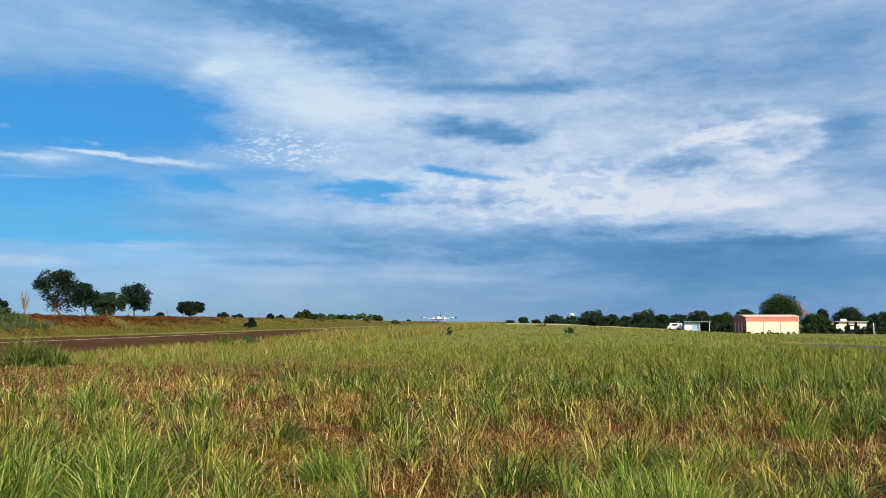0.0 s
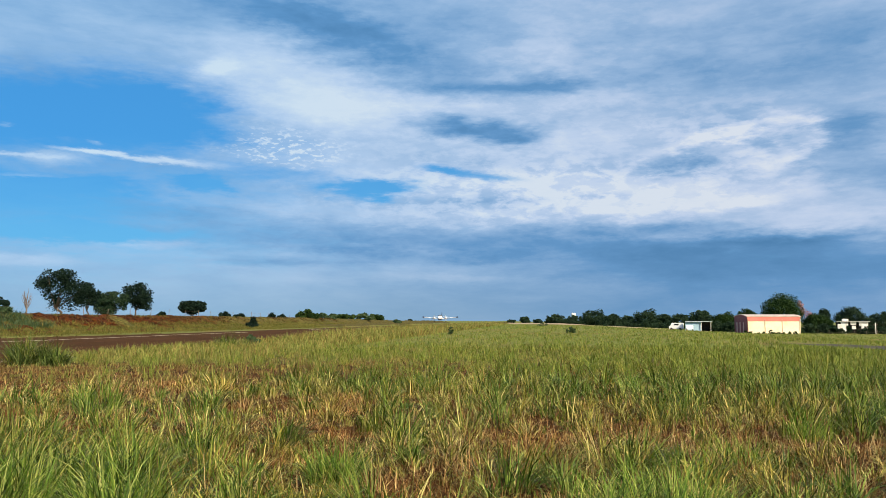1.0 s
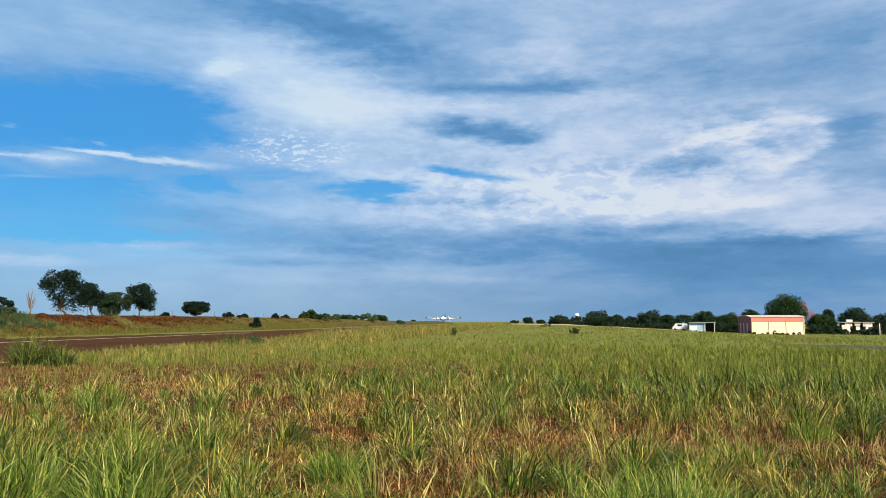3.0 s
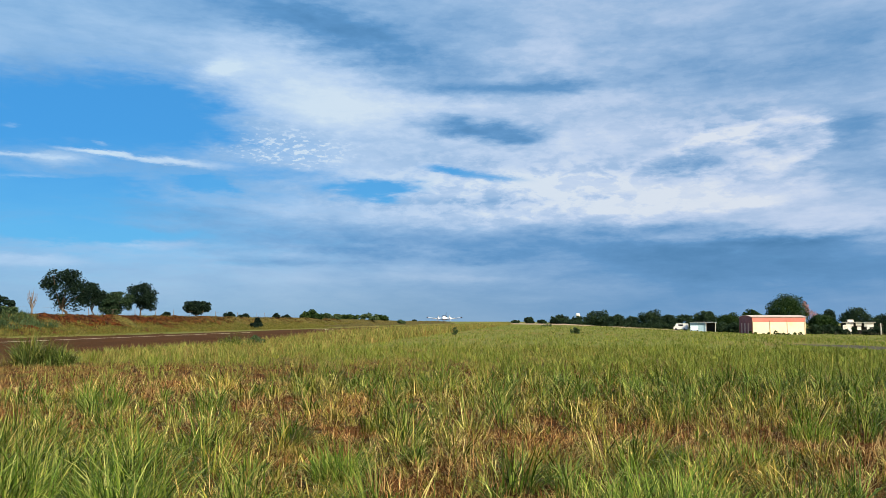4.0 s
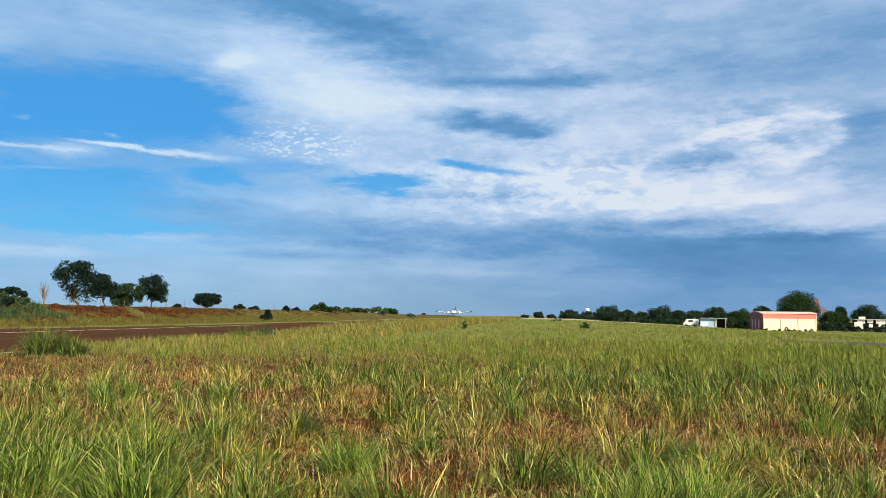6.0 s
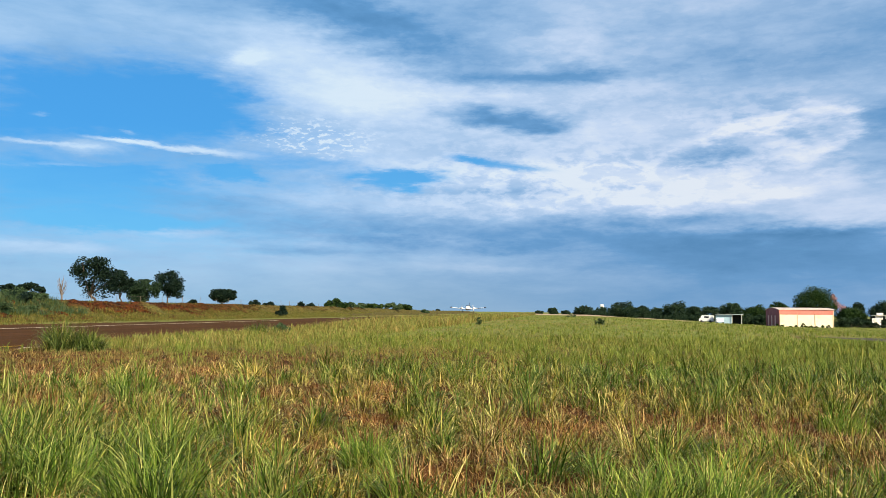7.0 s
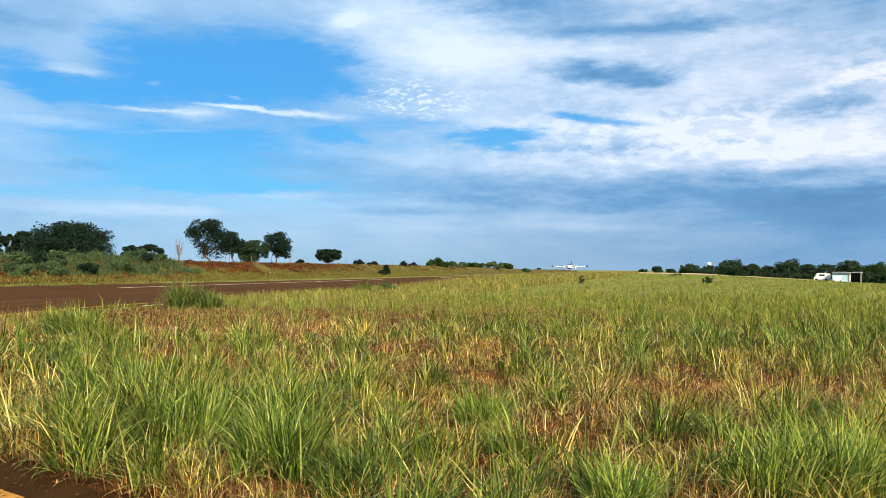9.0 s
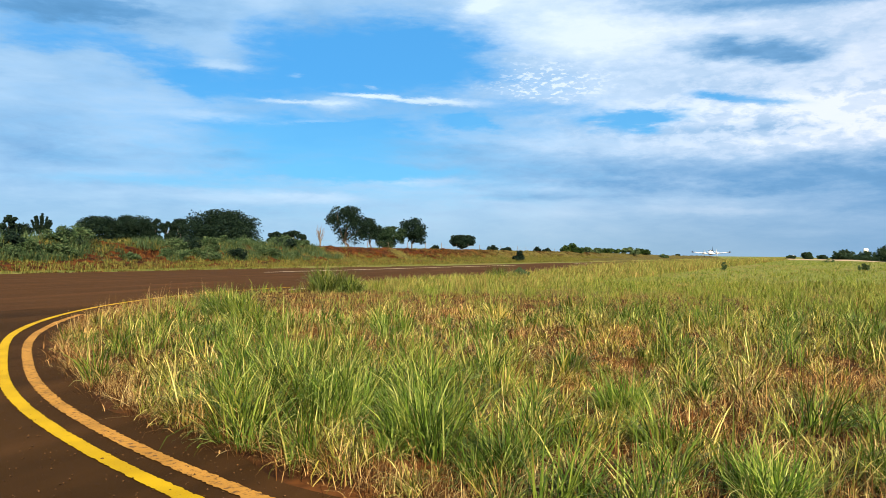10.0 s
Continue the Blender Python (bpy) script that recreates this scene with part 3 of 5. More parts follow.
# bare tracks in front of the far buildings, and the side taxiway
GREY_ASPHALT = surface("grey_asphalt", (0.050, 0.046, 0.036), (0.085, 0.076, 0.058), 1.0, 0.95, bump=0.3, spec=0.05)
TRACK = surface("pale_dirt", (0.30, 0.20, 0.12), (0.42, 0.30, 0.19), 0.5, 0.95, bump=0.3)


def ground_strip(name, points, width, mat, label, category, lift=0.03):
    pts = [Vector(p) for p in points]
    dense = []
    for p, q in zip(pts, pts[1:]):
        m = max(2, int((q - p).length / 4))
        dense += [p.lerp(q, i / m) for i in range(m)]
    dense.append(pts[-1])
    f = Form()
    n = len(dense)
    sides = ([], [])
    for i, p in enumerate(dense):
        d = (dense[min(i + 1, n - 1)] - dense[max(i - 1, 0)]).normalized()
        for s, row in zip((1, -1), sides):
            w = width * (0.5 + 0.18 * wobble(p.x, p.y + s * 9, 0.15))
            x, y = p.x - s * d.y * w, p.y + s * d.x * w
            row.append((x, y, float(ground_z(x, y)) + lift))
    f.v = sides[0] + sides[1]
    f.f = [(i, i + 1, n + i + 1, n + i) for i in range(n - 1)]
    tagged(part(name, f, mat), label, category, kind="structure")


def berm(name, points, width, rise, label):
    """A long low heap of bare earth with a sloping face."""
    pts = [Vector(p) for p in points]
    rows = ([], [], [])
    dense = []
    for p, q in zip(pts, pts[1:]):
        m = max(2, int((q - p).length / 5))
        dense += [p.lerp(q, i / m) for i in range(m)]
    dense.append(pts[-1])
    for i, p in enumerate(dense):
        d = (dense[min(i + 1, len(dense) - 1)] - dense[max(i - 1, 0)]).normalized()
        fade = min(1.0, i / 4, (len(dense) - 1 - i) / 4)
        for row, side, up in zip(rows, (-0.5, 0.2, 0.5), (0.0, rise, 0.0)):
            x, y = p.x - side * width * d.y, p.y + side * width * d.x
            row.append((x, y, float(ground_z(x, y)) - 0.05 + up * fade * (1 + 0.4 * wobble(x, y, 0.07))))
    n = len(dense)
    f = Form()
    f.v = rows[0] + rows[1] + rows[2]
    f.f = [(k * n + i, k * n + i + 1, (k + 1) * n + i + 1, (k + 1) * n + i) for k in (0, 1) for i in range(n - 1)]
    tagged(part(name, f, TRACK), label, "earth bank", kind="structure")


berm("earth_berm_1", [polar(3.9, 520), polar(6, 440), polar(8, 390), polar(10.2, 360)], 9.0, 0.4, "pale bare earth at the field's far edge")
berm("earth_berm_2", [polar(10.4, 330), polar(12.5, 290), polar(14.5, 252), polar(15.6, 236)], 8.0, 0.25, "pale bare earth beside the distant trees")
ground_strip("dirt_track", [polar(13, 250), polar(15.4, 226), polar(17, 214), polar(19.4, 207)], 9.0, TRACK,
             "pale bare dirt track leading to the sheds", "track")
ground_strip("side_taxiway", [polar(23.6, 63), polar(26, 58), polar(31, 52), polar(45, 46)], 7.0, GREY_ASPHALT,
             "narrow dark asphalt strip crossing the grass", "taxiway")

# ---- grass ----
def in_field(x, y, rim=0.0):
    u, v = uv(x, y)
    d = TURN_R - 0.85 - rim
    inside = np.where(v < TURN_V, u > TURN_U - d, (u - TURN_U) ** 2 + (v - TURN_V) ** 2 < d * d)
    a, r = np.degrees(np.arctan2(x, y)), np.hypot(x, y)
    strip_r = np.interp(a, (22.2, 26, 31, 45), (66, 58, 52, 46))
    paved = (a > 22.3) & (r - strip_r > -12) & (r - strip_r < 5)
    return np.where(u < TURN_U, inside, v < 18.5 - rim) & (v < 18.5) & ~paved


def noise_at(x, y, scale, shift=0.0):
    return np.array([noise.fractal(Vector((a * scale, b * scale, shift)), 0.7, 2.0, 3) for a, b in zip(x, y)])


def blade_mesh(name, mat, root, height, width, turn, lean, curl, segs):
    """Many tapered, bent blades in one mesh. lean: degrees off upright at the foot; curl: further degrees towards the tip."""
    n = len(height)
    t = np.linspace(0, 1, segs + 1)
    ang = np.radians(lean[:, None] + curl[:, None] * t[None, :])
    ds = (height / segs)[:, None]
    out = np.concatenate([np.zeros((n, 1)), np.cumsum(np.sin(ang[:, :-1]) * ds, 1)], 1)
    up = np.concatenate([np.zeros((n, 1)), np.cumsum(np.cos(ang[:, :-1]) * ds, 1)], 1)
    cx, cy = np.cos(turn)[:, None], np.sin(turn)[:, None]
    px, py, pz = root[:, 0:1] + out * cx, root[:, 1:2] + out * cy, root[:, 2:3] + up
    face = turn + np.pi / 2 + RNG.uniform(-0.9, 0.9, n)
    taper = (1 - t ** 1.6) * (0.55 + 0.9 * np.minimum(t * 3, 1) * 0.5)
    w = (width[:, None] * taper[None, :]) / 2
    wx, wy = w * np.cos(face)[:, None], w * np.sin(face)[:, None]
    per = 2 * segs + 1
    verts = np.empty((n, per, 3))
    verts[:, 0:2 * segs:2, 0], verts[:, 0:2 * segs:2, 1], verts[:, 0:2 * segs:2, 2] = (px - wx)[:, :-1], (py - wy)[:, :-1], pz[:, :-1]
    verts[:, 1:2 * segs:2, 0], verts[:, 1:2 * segs:2, 1], verts[:, 1:2 * segs:2, 2] = (px + wx)[:, :-1], (py + wy)[:, :-1], pz[:, :-1]
    verts[:, -1, 0], verts[:, -1, 1], verts[:, -1, 2] = px[:, -1], py[:, -1], pz[:, -1]
    one = []
    for s in range(segs - 1):
        a = 2 * s
        one += [(a, a + 1, a + 3), (a, a + 3, a + 2)]
    one.append((2 * segs - 2, 2 * segs - 1, 2 * segs))
    one = np.array(one)
    tris = (np.arange(n) * per)[:, None, None] + one[None]
    return mesh_from(name, verts.reshape(-1, 3), tris.reshape(-1, 3), [mat], False)


RNG = np.random.default_rng(7)
STOCK = {"green": [], "lush": [], "dry": [], "scrub": [], "bright": [], "reed": []}   # blades waiting to become meshes


def tussocks(kind, cx, cy, count, spread, height, width, lean, curl):
    """Blades in tufts: arrays of tuft centres, blades to a tuft, and sizes."""
    n = len(cx)
    idx = np.repeat(np.arange(n), count)
    m = len(idx)
    a = RNG.uniform(0, 2 * np.pi, m)
    r = np.sqrt(RNG.uniform(0, 1, m)) * np.broadcast_to(spread, (n,))[idx]
    x, y = cx[idx] + r * np.cos(a), cy[idx] + r * np.sin(a)
    h = np.broadcast_to(height, (n,))[idx] * RNG.uniform(0.45, 1.12, m)
    w = np.broadcast_to(width, (n,))[idx] * RNG.uniform(0.6, 1.3, m)
    turn = a + RNG.normal(0, 0.7, m)
    side = RNG.uniform(0, 2 * np.pi, n)[idx]   # each tuft falls over to one side
    turn = np.arctan2(np.sin(turn) + 0.75 * np.sin(side), np.cos(turn) + 0.75 * np.cos(side))
    ln = np.abs(RNG.normal(0, 1, m)) * np.broadcast_to(lean, (n,))[idx] + 2
    cl = np.abs(RNG.normal(curl, curl * 0.6, m))
    STOCK[kind].append((np.c_[x, y, ground_z(x, y) - 0.02], h, w, turn, ln, cl))


def scatter(n, r0, r1, a0, a1, power):
    """Plan points over a fan of the field, with density falling as distance to that power."""
    q = RNG.uniform(0, 1, n)
    k = 2 - power
    r = r0 * (r1 / r0) ** q if abs(k) < 1e-6 else (r0 ** k + q * (r1 ** k - r0 ** k)) ** (1 / k)
    return polar(RNG.uniform(a0, a1, n), r)


def flush(kind, name, mat, label, segs):
    root, h, w, turn, ln, cl = (np.concatenate([s[i] for s in STOCK[kind]]) for i in range(6))
    STOCK[kind].clear()
    ob = new(name, blade_mesh(name, mat, root, h, w, turn, ln, cl, segs))
    tagged(ob, label, "grass", kind="stuff")


def dryness(x, y):
    """Where the field is parched: broad patches, more of them in the middle distance."""
    f = 0.40 * noise_at(x, y, 0.13) + 0.45 * noise_at(x, y, 0.42, 2.0) + 0.80 * noise_at(x, y, 1.3, 4.0)
    for px, py, r, s in ((-9.0, 18.5, 3.6, 0.6), (-0.2, 8.2, 1.6, 0.35), (3.2, 9.8, 1.6, 0.25), (-3.2, 13.5, 2.5, 0.2), (-13.0, 23.0, 4.0, 0.45), (-4.0, 24.0, 4.0, 0.4),
                         (6.0, 20.0, 7.0, -0.5), (12.0, 24.0, 8.0, -0.55), (40.0, 75.0, 42.0, -0.75), (22.0, 45.0, 16.0, -0.35), (-3.4, 7.0, 1.8, -0.7), (-6.0, 11.0, 3.0, -0.35), (1.4, 5.8, 0.9, -0.5)):
        f = f + s * np.exp(-((x - px) ** 2 + (y - py) ** 2) / r ** 2)
    return f


def spaced(r0, r1, a0, a1, gap):
    """Plan points over a fan of the field, about one gap apart, set unevenly."""
    n = int(2 * r1 / gap)
    gx, gy = np.meshgrid(np.arange(n), np.arange(n))
    x = (gx + 0.5 * (gy % 2) + RNG.uniform(-0.42, 0.42, gx.shape)).ravel() * gap - r1
    y = (gy * 0.87 + RNG.uniform(-0.42, 0.42, gx.shape)).ravel() * gap
    r, a = np.hypot(x, y), np.degrees(np.arctan2(x, y))
    ok = (r > r0) & (r < r1) & (a > a0) & (a < a1)
    return x[ok], y[ok]


def field_band(points, r0, grow, blades, wide, tall, spread):
    """Tufts of three kinds, picked by how parched the ground is, with stray straws between them. grow: how fast they coarsen with distance."""
    x, y = points
    keep = in_field(x, y, 0.05)
    x, y = x[keep], y[keep]
    d = dryness(x, y) + RNG.normal(0, 0.28, len(x))
    r = np.hypot(x, y)
    # a few tall tussocks over much low growth
    share = 0.22 + 0.30 * noise_at(x, y, 0.35, 9.0) - 0.25 * d
    size = np.where(RNG.uniform(0, 1, len(x)) < share, RNG.uniform(1.0, 1.45, len(x)), RNG.uniform(0.35, 0.80, len(x)))
    k = np.clip((r / r0) ** grow, 1, 30)
    for kind, pick in (("lush", d < -0.32), ("green", (d >= -0.32) & (d < 0.24)), ("dry", d >= 0.24)):
        if not pick.any():
            continue
        low = np.where(size[pick] < 0.9, 1.45, 1.0)
        s, h, w = spread * k[pick] * size[pick], tall * size[pick], wide * k[pick]
        if kind == "lush":
            tussocks(kind, x[pick], y[pick], blades, s * 0.85, h * 1.15, w * 1.15, 27 * low, 75)
        elif kind == "green":
            tussocks(kind, x[pick], y[pick], blades, s, h * 0.95, w, 40 * low, 95)
        else:
            tussocks(kind, x[pick], y[pick], int(blades * 1.1), s * 1.25, h * 0.72, w * 0.62, 52, 110)
    # stray straws through all of it
    pick = RNG.uniform(0, 1, len(x)) < 0.7
    ax, ay = x[pick] + RNG.normal(0, spread, pick.sum()), y[pick] + RNG.normal(0, spread, pick.sum())
    tussocks("dry", ax, ay, max(2, blades // 4), spread * 1.8 * k[pick], tall * 0.95 * size[pick], wide * 0.5 * k[pick], 32, 50)


def big_tussock(x, y, kind, count, spread, tall, wide=0.016, lean=16, curl=40):
    tussocks(kind, np.array([x]), np.array([y]), count, spread, tall, wide, lean, curl)


field_band(spaced(4.2, 11.0, -52, 34, 0.31), 4.2, 0.5, 78, 0.0098, 0.45, 0.095)
under_x, under_y = scatter(5200, 4.2, 13.0, -52, 34, 0.6)
under_ok = in_field(under_x, under_y, -0.15)
tussocks("scrub", under_x[under_ok], under_y[under_ok], 8, 0.16, 0.26, 0.008, 62, 110)
under_x, under_y = scatter(6000, 13.0, 30.0, -52, 34, 1.0)
under_ok = in_field(under_x, under_y, -0.15)
tussocks("scrub", under_x[under_ok], under_y[under_ok], 4, 0.25, 0.26, 0.016, 55, 100)
flush("scrub", "dead_grass_litter", LITTER, "dark reddish brown dead grass lying between tufts", 3)
rim_a = np.radians(RNG.uniform(5, 75, 700))
rim_r = TURN_R - 0.86 - np.abs(RNG.normal(0, 0.14, 700))
rim_x, rim_y = xy(TURN_U - rim_r * np.cos(rim_a), TURN_V + rim_r * np.sin(rim_a))
tussocks("dry", rim_x, rim_y, 12, 0.09, 0.30, 0.006, 55, 60)
for x, y, s, t in ((1.15, 5.35, 0.34, 0.72), (1.62, 5.75, 0.30, 0.66), (0.85, 5.9, 0.2, 0.55), (-2.35, 5.75, 0.26, 0.62), (-1.0, 7.7, 0.25, 0.6),
                   (-3.6, 6.6, 0.35, 0.62), (-4.4, 7.6, 0.4, 0.66), (2.6, 6.2, 0.3, 0.6), (0.1, 5.0, 0.2, 0.5), (-0.9, 11.2, 0.3, 0.62),
                   (3.4, 12.5, 0.5, 0.6), (-5.6, 9.4, 0.4, 0.7), (-1.55, 5.3, 0.22, 0.5)):
    big_tussock(x, y, "lush", 260, s, 0.86 * t, 0.0115, 24, 66)
for x, y, s, t in ((-13.9, 27.9, 0.62, 1.25), (-14.6, 28.6, 0.5, 1.1), (-13.1, 27.6, 0.45, 0.95), (-12.2, 47.0, 0.8, 0.95)):
    big_tussock(x, y, "reed", 170, s * 1.1, t * 0.8, 0.026, 38, 85)
    for k in range(9):
        dx, dy = RNG.normal(0, 0.6 * s, 2)
        big_tussock(x + dx, y + dy, "reed" if k % 2 else "lush", 70, s * 0.35, t * RNG.uniform(0.6, 1.3), 0.024, 26, 75)
for x, y, s, t in ((-10.8, 16.1, 0.6, 0.85), (-10.0, 15.4, 0.5, 0.75), (-11.4, 17.0, 0.5, 0.8), (-9.0, 14.4, 0.45, 0.65)):
    big_tussock(x, y, "lush", 420, s, t, 0.019, 26, 70)
flush("reed", "reed_clumps", REED, "dark bluish green arching reed clumps", 4)
reed_a = np.radians(RNG.uniform(35, 78, 70))
reed_r = TURN_R - 1.1 - np.abs(RNG.normal(0, 0.7, 70))
reed_x, reed_y = xy(TURN_U - reed_r * np.cos(reed_a), TURN_V + reed_r * np.sin(reed_a))
tussocks("dry", reed_x, reed_y, 3, 0.12, 0.66, 0.010, 8, 28)
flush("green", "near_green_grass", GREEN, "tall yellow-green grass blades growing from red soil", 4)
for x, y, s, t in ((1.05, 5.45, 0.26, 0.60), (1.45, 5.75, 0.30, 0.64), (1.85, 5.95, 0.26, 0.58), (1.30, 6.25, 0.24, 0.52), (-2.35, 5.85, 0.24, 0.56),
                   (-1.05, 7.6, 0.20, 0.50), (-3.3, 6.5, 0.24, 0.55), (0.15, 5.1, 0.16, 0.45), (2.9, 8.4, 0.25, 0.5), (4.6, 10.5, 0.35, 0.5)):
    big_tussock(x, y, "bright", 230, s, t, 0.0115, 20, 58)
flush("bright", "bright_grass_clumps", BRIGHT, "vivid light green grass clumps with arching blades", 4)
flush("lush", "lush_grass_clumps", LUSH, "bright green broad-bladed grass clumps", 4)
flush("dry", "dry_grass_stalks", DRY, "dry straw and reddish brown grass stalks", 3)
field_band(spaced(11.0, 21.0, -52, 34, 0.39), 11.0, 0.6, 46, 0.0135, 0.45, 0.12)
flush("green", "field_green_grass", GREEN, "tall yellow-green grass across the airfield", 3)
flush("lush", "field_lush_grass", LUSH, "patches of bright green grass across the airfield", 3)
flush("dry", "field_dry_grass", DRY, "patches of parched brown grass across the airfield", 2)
field_band(spaced(21.0, 46.0, -52, 34, 0.50), 21.0, 0.6, 24, 0.019, 0.39, 0.18)
field_band(scatter(11500, 46.0, 150.0, -52, 34, 1.7), 46.0, 0.7, 7, 0.034, 0.30, 0.30)
last_x, last_y = scatter(4500, 150.0, 330.0, -6, 34, 1.7)
last_ok = in_field(last_x, last_y, 0.05)
tussocks("lush", last_x[last_ok], last_y[last_ok], 5, 0.9, 0.32, 0.12, 30, 60)
short_a, short_t = RNG.uniform(22.3, 40, 2600), RNG.uniform(0, 1, 2600)
short_r = np.interp(short_a, (22.2, 26, 31, 45), (66, 58, 52, 46)) - 5.2 - 7 * short_t
short_x, short_y = polar(short_a, short_r)
tussocks("lush", short_x, short_y, 8, 0.3, 0.16, 0.03, 25, 50)
edge_u, edge_v = 30 * (400 / 30) ** RNG.uniform(0, 1, 6500), 18.4 - 7.5 * RNG.uniform(0, 1, 6500) ** 1.6
edge_x, edge_y = xy(edge_u, edge_v)
edge_h = (0.5 + 0.62 * step(edge_u, 50, 76)) * RNG.uniform(0.55, 1.15, len(edge_u))
for kind, pick in (("green", np.arange(0, 4400)), ("dry", np.arange(4400, 6500))):
    tussocks(kind, edge_x[pick], edge_y[pick], 7, 0.2 + 0.004 * edge_u[pick], edge_h[pick], 0.02 + 0.0006 * edge_u[pick], 18, 50)
flush("green", "distant_green_grass", FAR_GREEN, "distant yellow-green grass of the airfield", 2)
flush("lush", "distant_lush_grass", FAR_LUSH, "distant greener grass of the airfield", 2)
flush("dry", "distant_dry_grass", FAR_DRY, "distant dry grass of the airfield", 2)


def verge_grass():
    """Short pale grass between runway and bank, and taller growth on the bank's left part."""
    n = 5200
    u, v = RNG.uniform(20, 190, n), RNG.uniform(46.2, 52.5, n)
    x, y = xy(u, v)
    dry = RNG.uniform(0, 1, n) < 0.4
    tussocks("dry", x[dry], y[dry], 7, 0.3, 0.34, 0.045, 18, 40)
    tussocks("green", x[~dry], y[~dry], 7, 0.3, 0.38, 0.05, 18, 40)
    n = 4200
    u, v = RNG.uniform(30, 90, n), RNG.uniform(51.5, 58.5, n)
    x, y = xy(u, v)
    bear = np.degrees(np.arctan2(x, y))
    keep = noise_at(x, y, 0.12, 2.0) > -0.6 + 2.0 * step(u, 80, 92) + 1.6 * ((bear > -39.6) & (bear < -37.2) & (v < 54.5))
    x, y = x[keep], y[keep]
    low = (bear[keep] > -42.0) & (bear[keep] < -39.3)
    tussocks("lush", x, y, 9, 0.4, np.where(low, 0.24, 0.82 * np.clip(1 + noise_at(x, y, 0.5, 5.0), 0.6, 1.5)), 0.055, 14, 48)
    u, v = RNG.uniform(30, 84, 2300), RNG.uniform(51.5, 58.5, 2300)
    x, y = xy(u, v)
    bear = np.degrees(np.arctan2(x, y))
    keep = ~((bear > -39.8) & (bear < -37.0) & (v < 54.5)) & (RNG.uniform(0, 1, 2300) < 0.5)
    x, y = x[keep], y[keep]
    tussocks("green", x, y, 8, 0.4, 0.72, 0.06, 20, 45)
    u, v = RNG.uniform(78, 230, 1500), RNG.uniform(51.4, 53.6, 1500)
    x, y = xy(u, v)
    tussocks("green", x, y, 7, 0.4, 0.5, 0.06, 20, 45)
    u, v = RNG.uniform(78, 230, 1700), RNG.uniform(53.2, 56.4, 1700)
    x, y = xy(u, v)
    keep = noise_at(x, y, 0.3, 12.0) > -0.15
    tussocks("scrub", x[keep], y[keep], 8, 0.35, 0.42, 0.07, 40, 60)
    x, y = xy(RNG.uniform(44, 66, 750), RNG.uniform(51.8, 57.5, 750))
    tussocks("scrub", x, y, 9, 0.4, 0.45, 0.06, 35, 60)
    tussocks("lush", x + 0.3, y, 8, 0.4, np.where(np.abs(np.degrees(np.arctan2(x, y)) + 38.3) < 1.0, 0.15, 0.5), 0.05, 30, 55)
    # low dark tufts set in place of clods along the pavement edge
    u = RNG.uniform(18, 90, 420)
    v = 45.75 - 3.8 * step(u, 50, 95) + RNG.normal(0, 0.15, 420)
    keep = noise_at(u, v, 0.25, 3.0) > 0.0
    x, y = xy(u[keep], v[keep])
    tussocks("scrub", x, y, 7, 0.35, 0.16, 0.06, 45, 40)
    flush("scrub", "bank_scrub", SCRUB, "dark brown dead scrub on the red earth bank, and low tufts as clods along the runway edge", 2)
    n = 1300
    u, v = RNG.uniform(60, 330, n), RNG.uniform(55.5, 62, n)
    x, y = xy(u, v)
    tussocks("dry", x, y, 8, 0.5, 0.42, 0.06, 20, 40)
    flush("green", "verge_grass", VERGE, "short pale grass strip along the runway edge", 2)
    flush("lush", "bank_grass", SHRUB_LEAF, "dense dark green tall grass covering the bank", 3)
    flush("dry", "bank_straw", VERGE, "dry straw-coloured grass along the bank", 2)


verge_grass()


# ---- trees and shrubs ----
def leaf_cloud(centres, radii, per, size, rng, squash=0.8):
    """Leaf sprays: small folded diamonds thrown round many clump centres."""
    n = len(centres) * per
    idx = np.repeat(np.arange(len(centres)), per)
    d = rng.normal(size=(n, 3))
    d /= np.linalg.norm(d, axis=1)[:, None]
    rad = radii[idx] * rng.uniform(0.15, 1.0, n) ** 0.5
    p = centres[idx] + d * rad[:, None] * np.array([1, 1, squash])
    a = rng.normal(size=(n, 3)) * np.array([1, 1, 0.55])
    a /= np.linalg.norm(a, axis=1)[:, None]
    b = np.cross(a, rng.normal(size=(n, 3)))
    b /= np.linalg.norm(b, axis=1)[:, None]
    s = size * rng.uniform(0.6, 1.4, n)[:, None]
    fold = np.cross(a, b) * s * 0.18
    verts = np.stack([p - a * s, p + b * s * 0.55 + fold, p + a * s, p - b * s * 0.55 + fold], 1)
    base = (np.arange(n) * 4)[:, None]
    tris = np.concatenate([base + np.array([0, 1, 2]), base + np.array([0, 2, 3])])
    return verts.reshape(-1, 3), tris


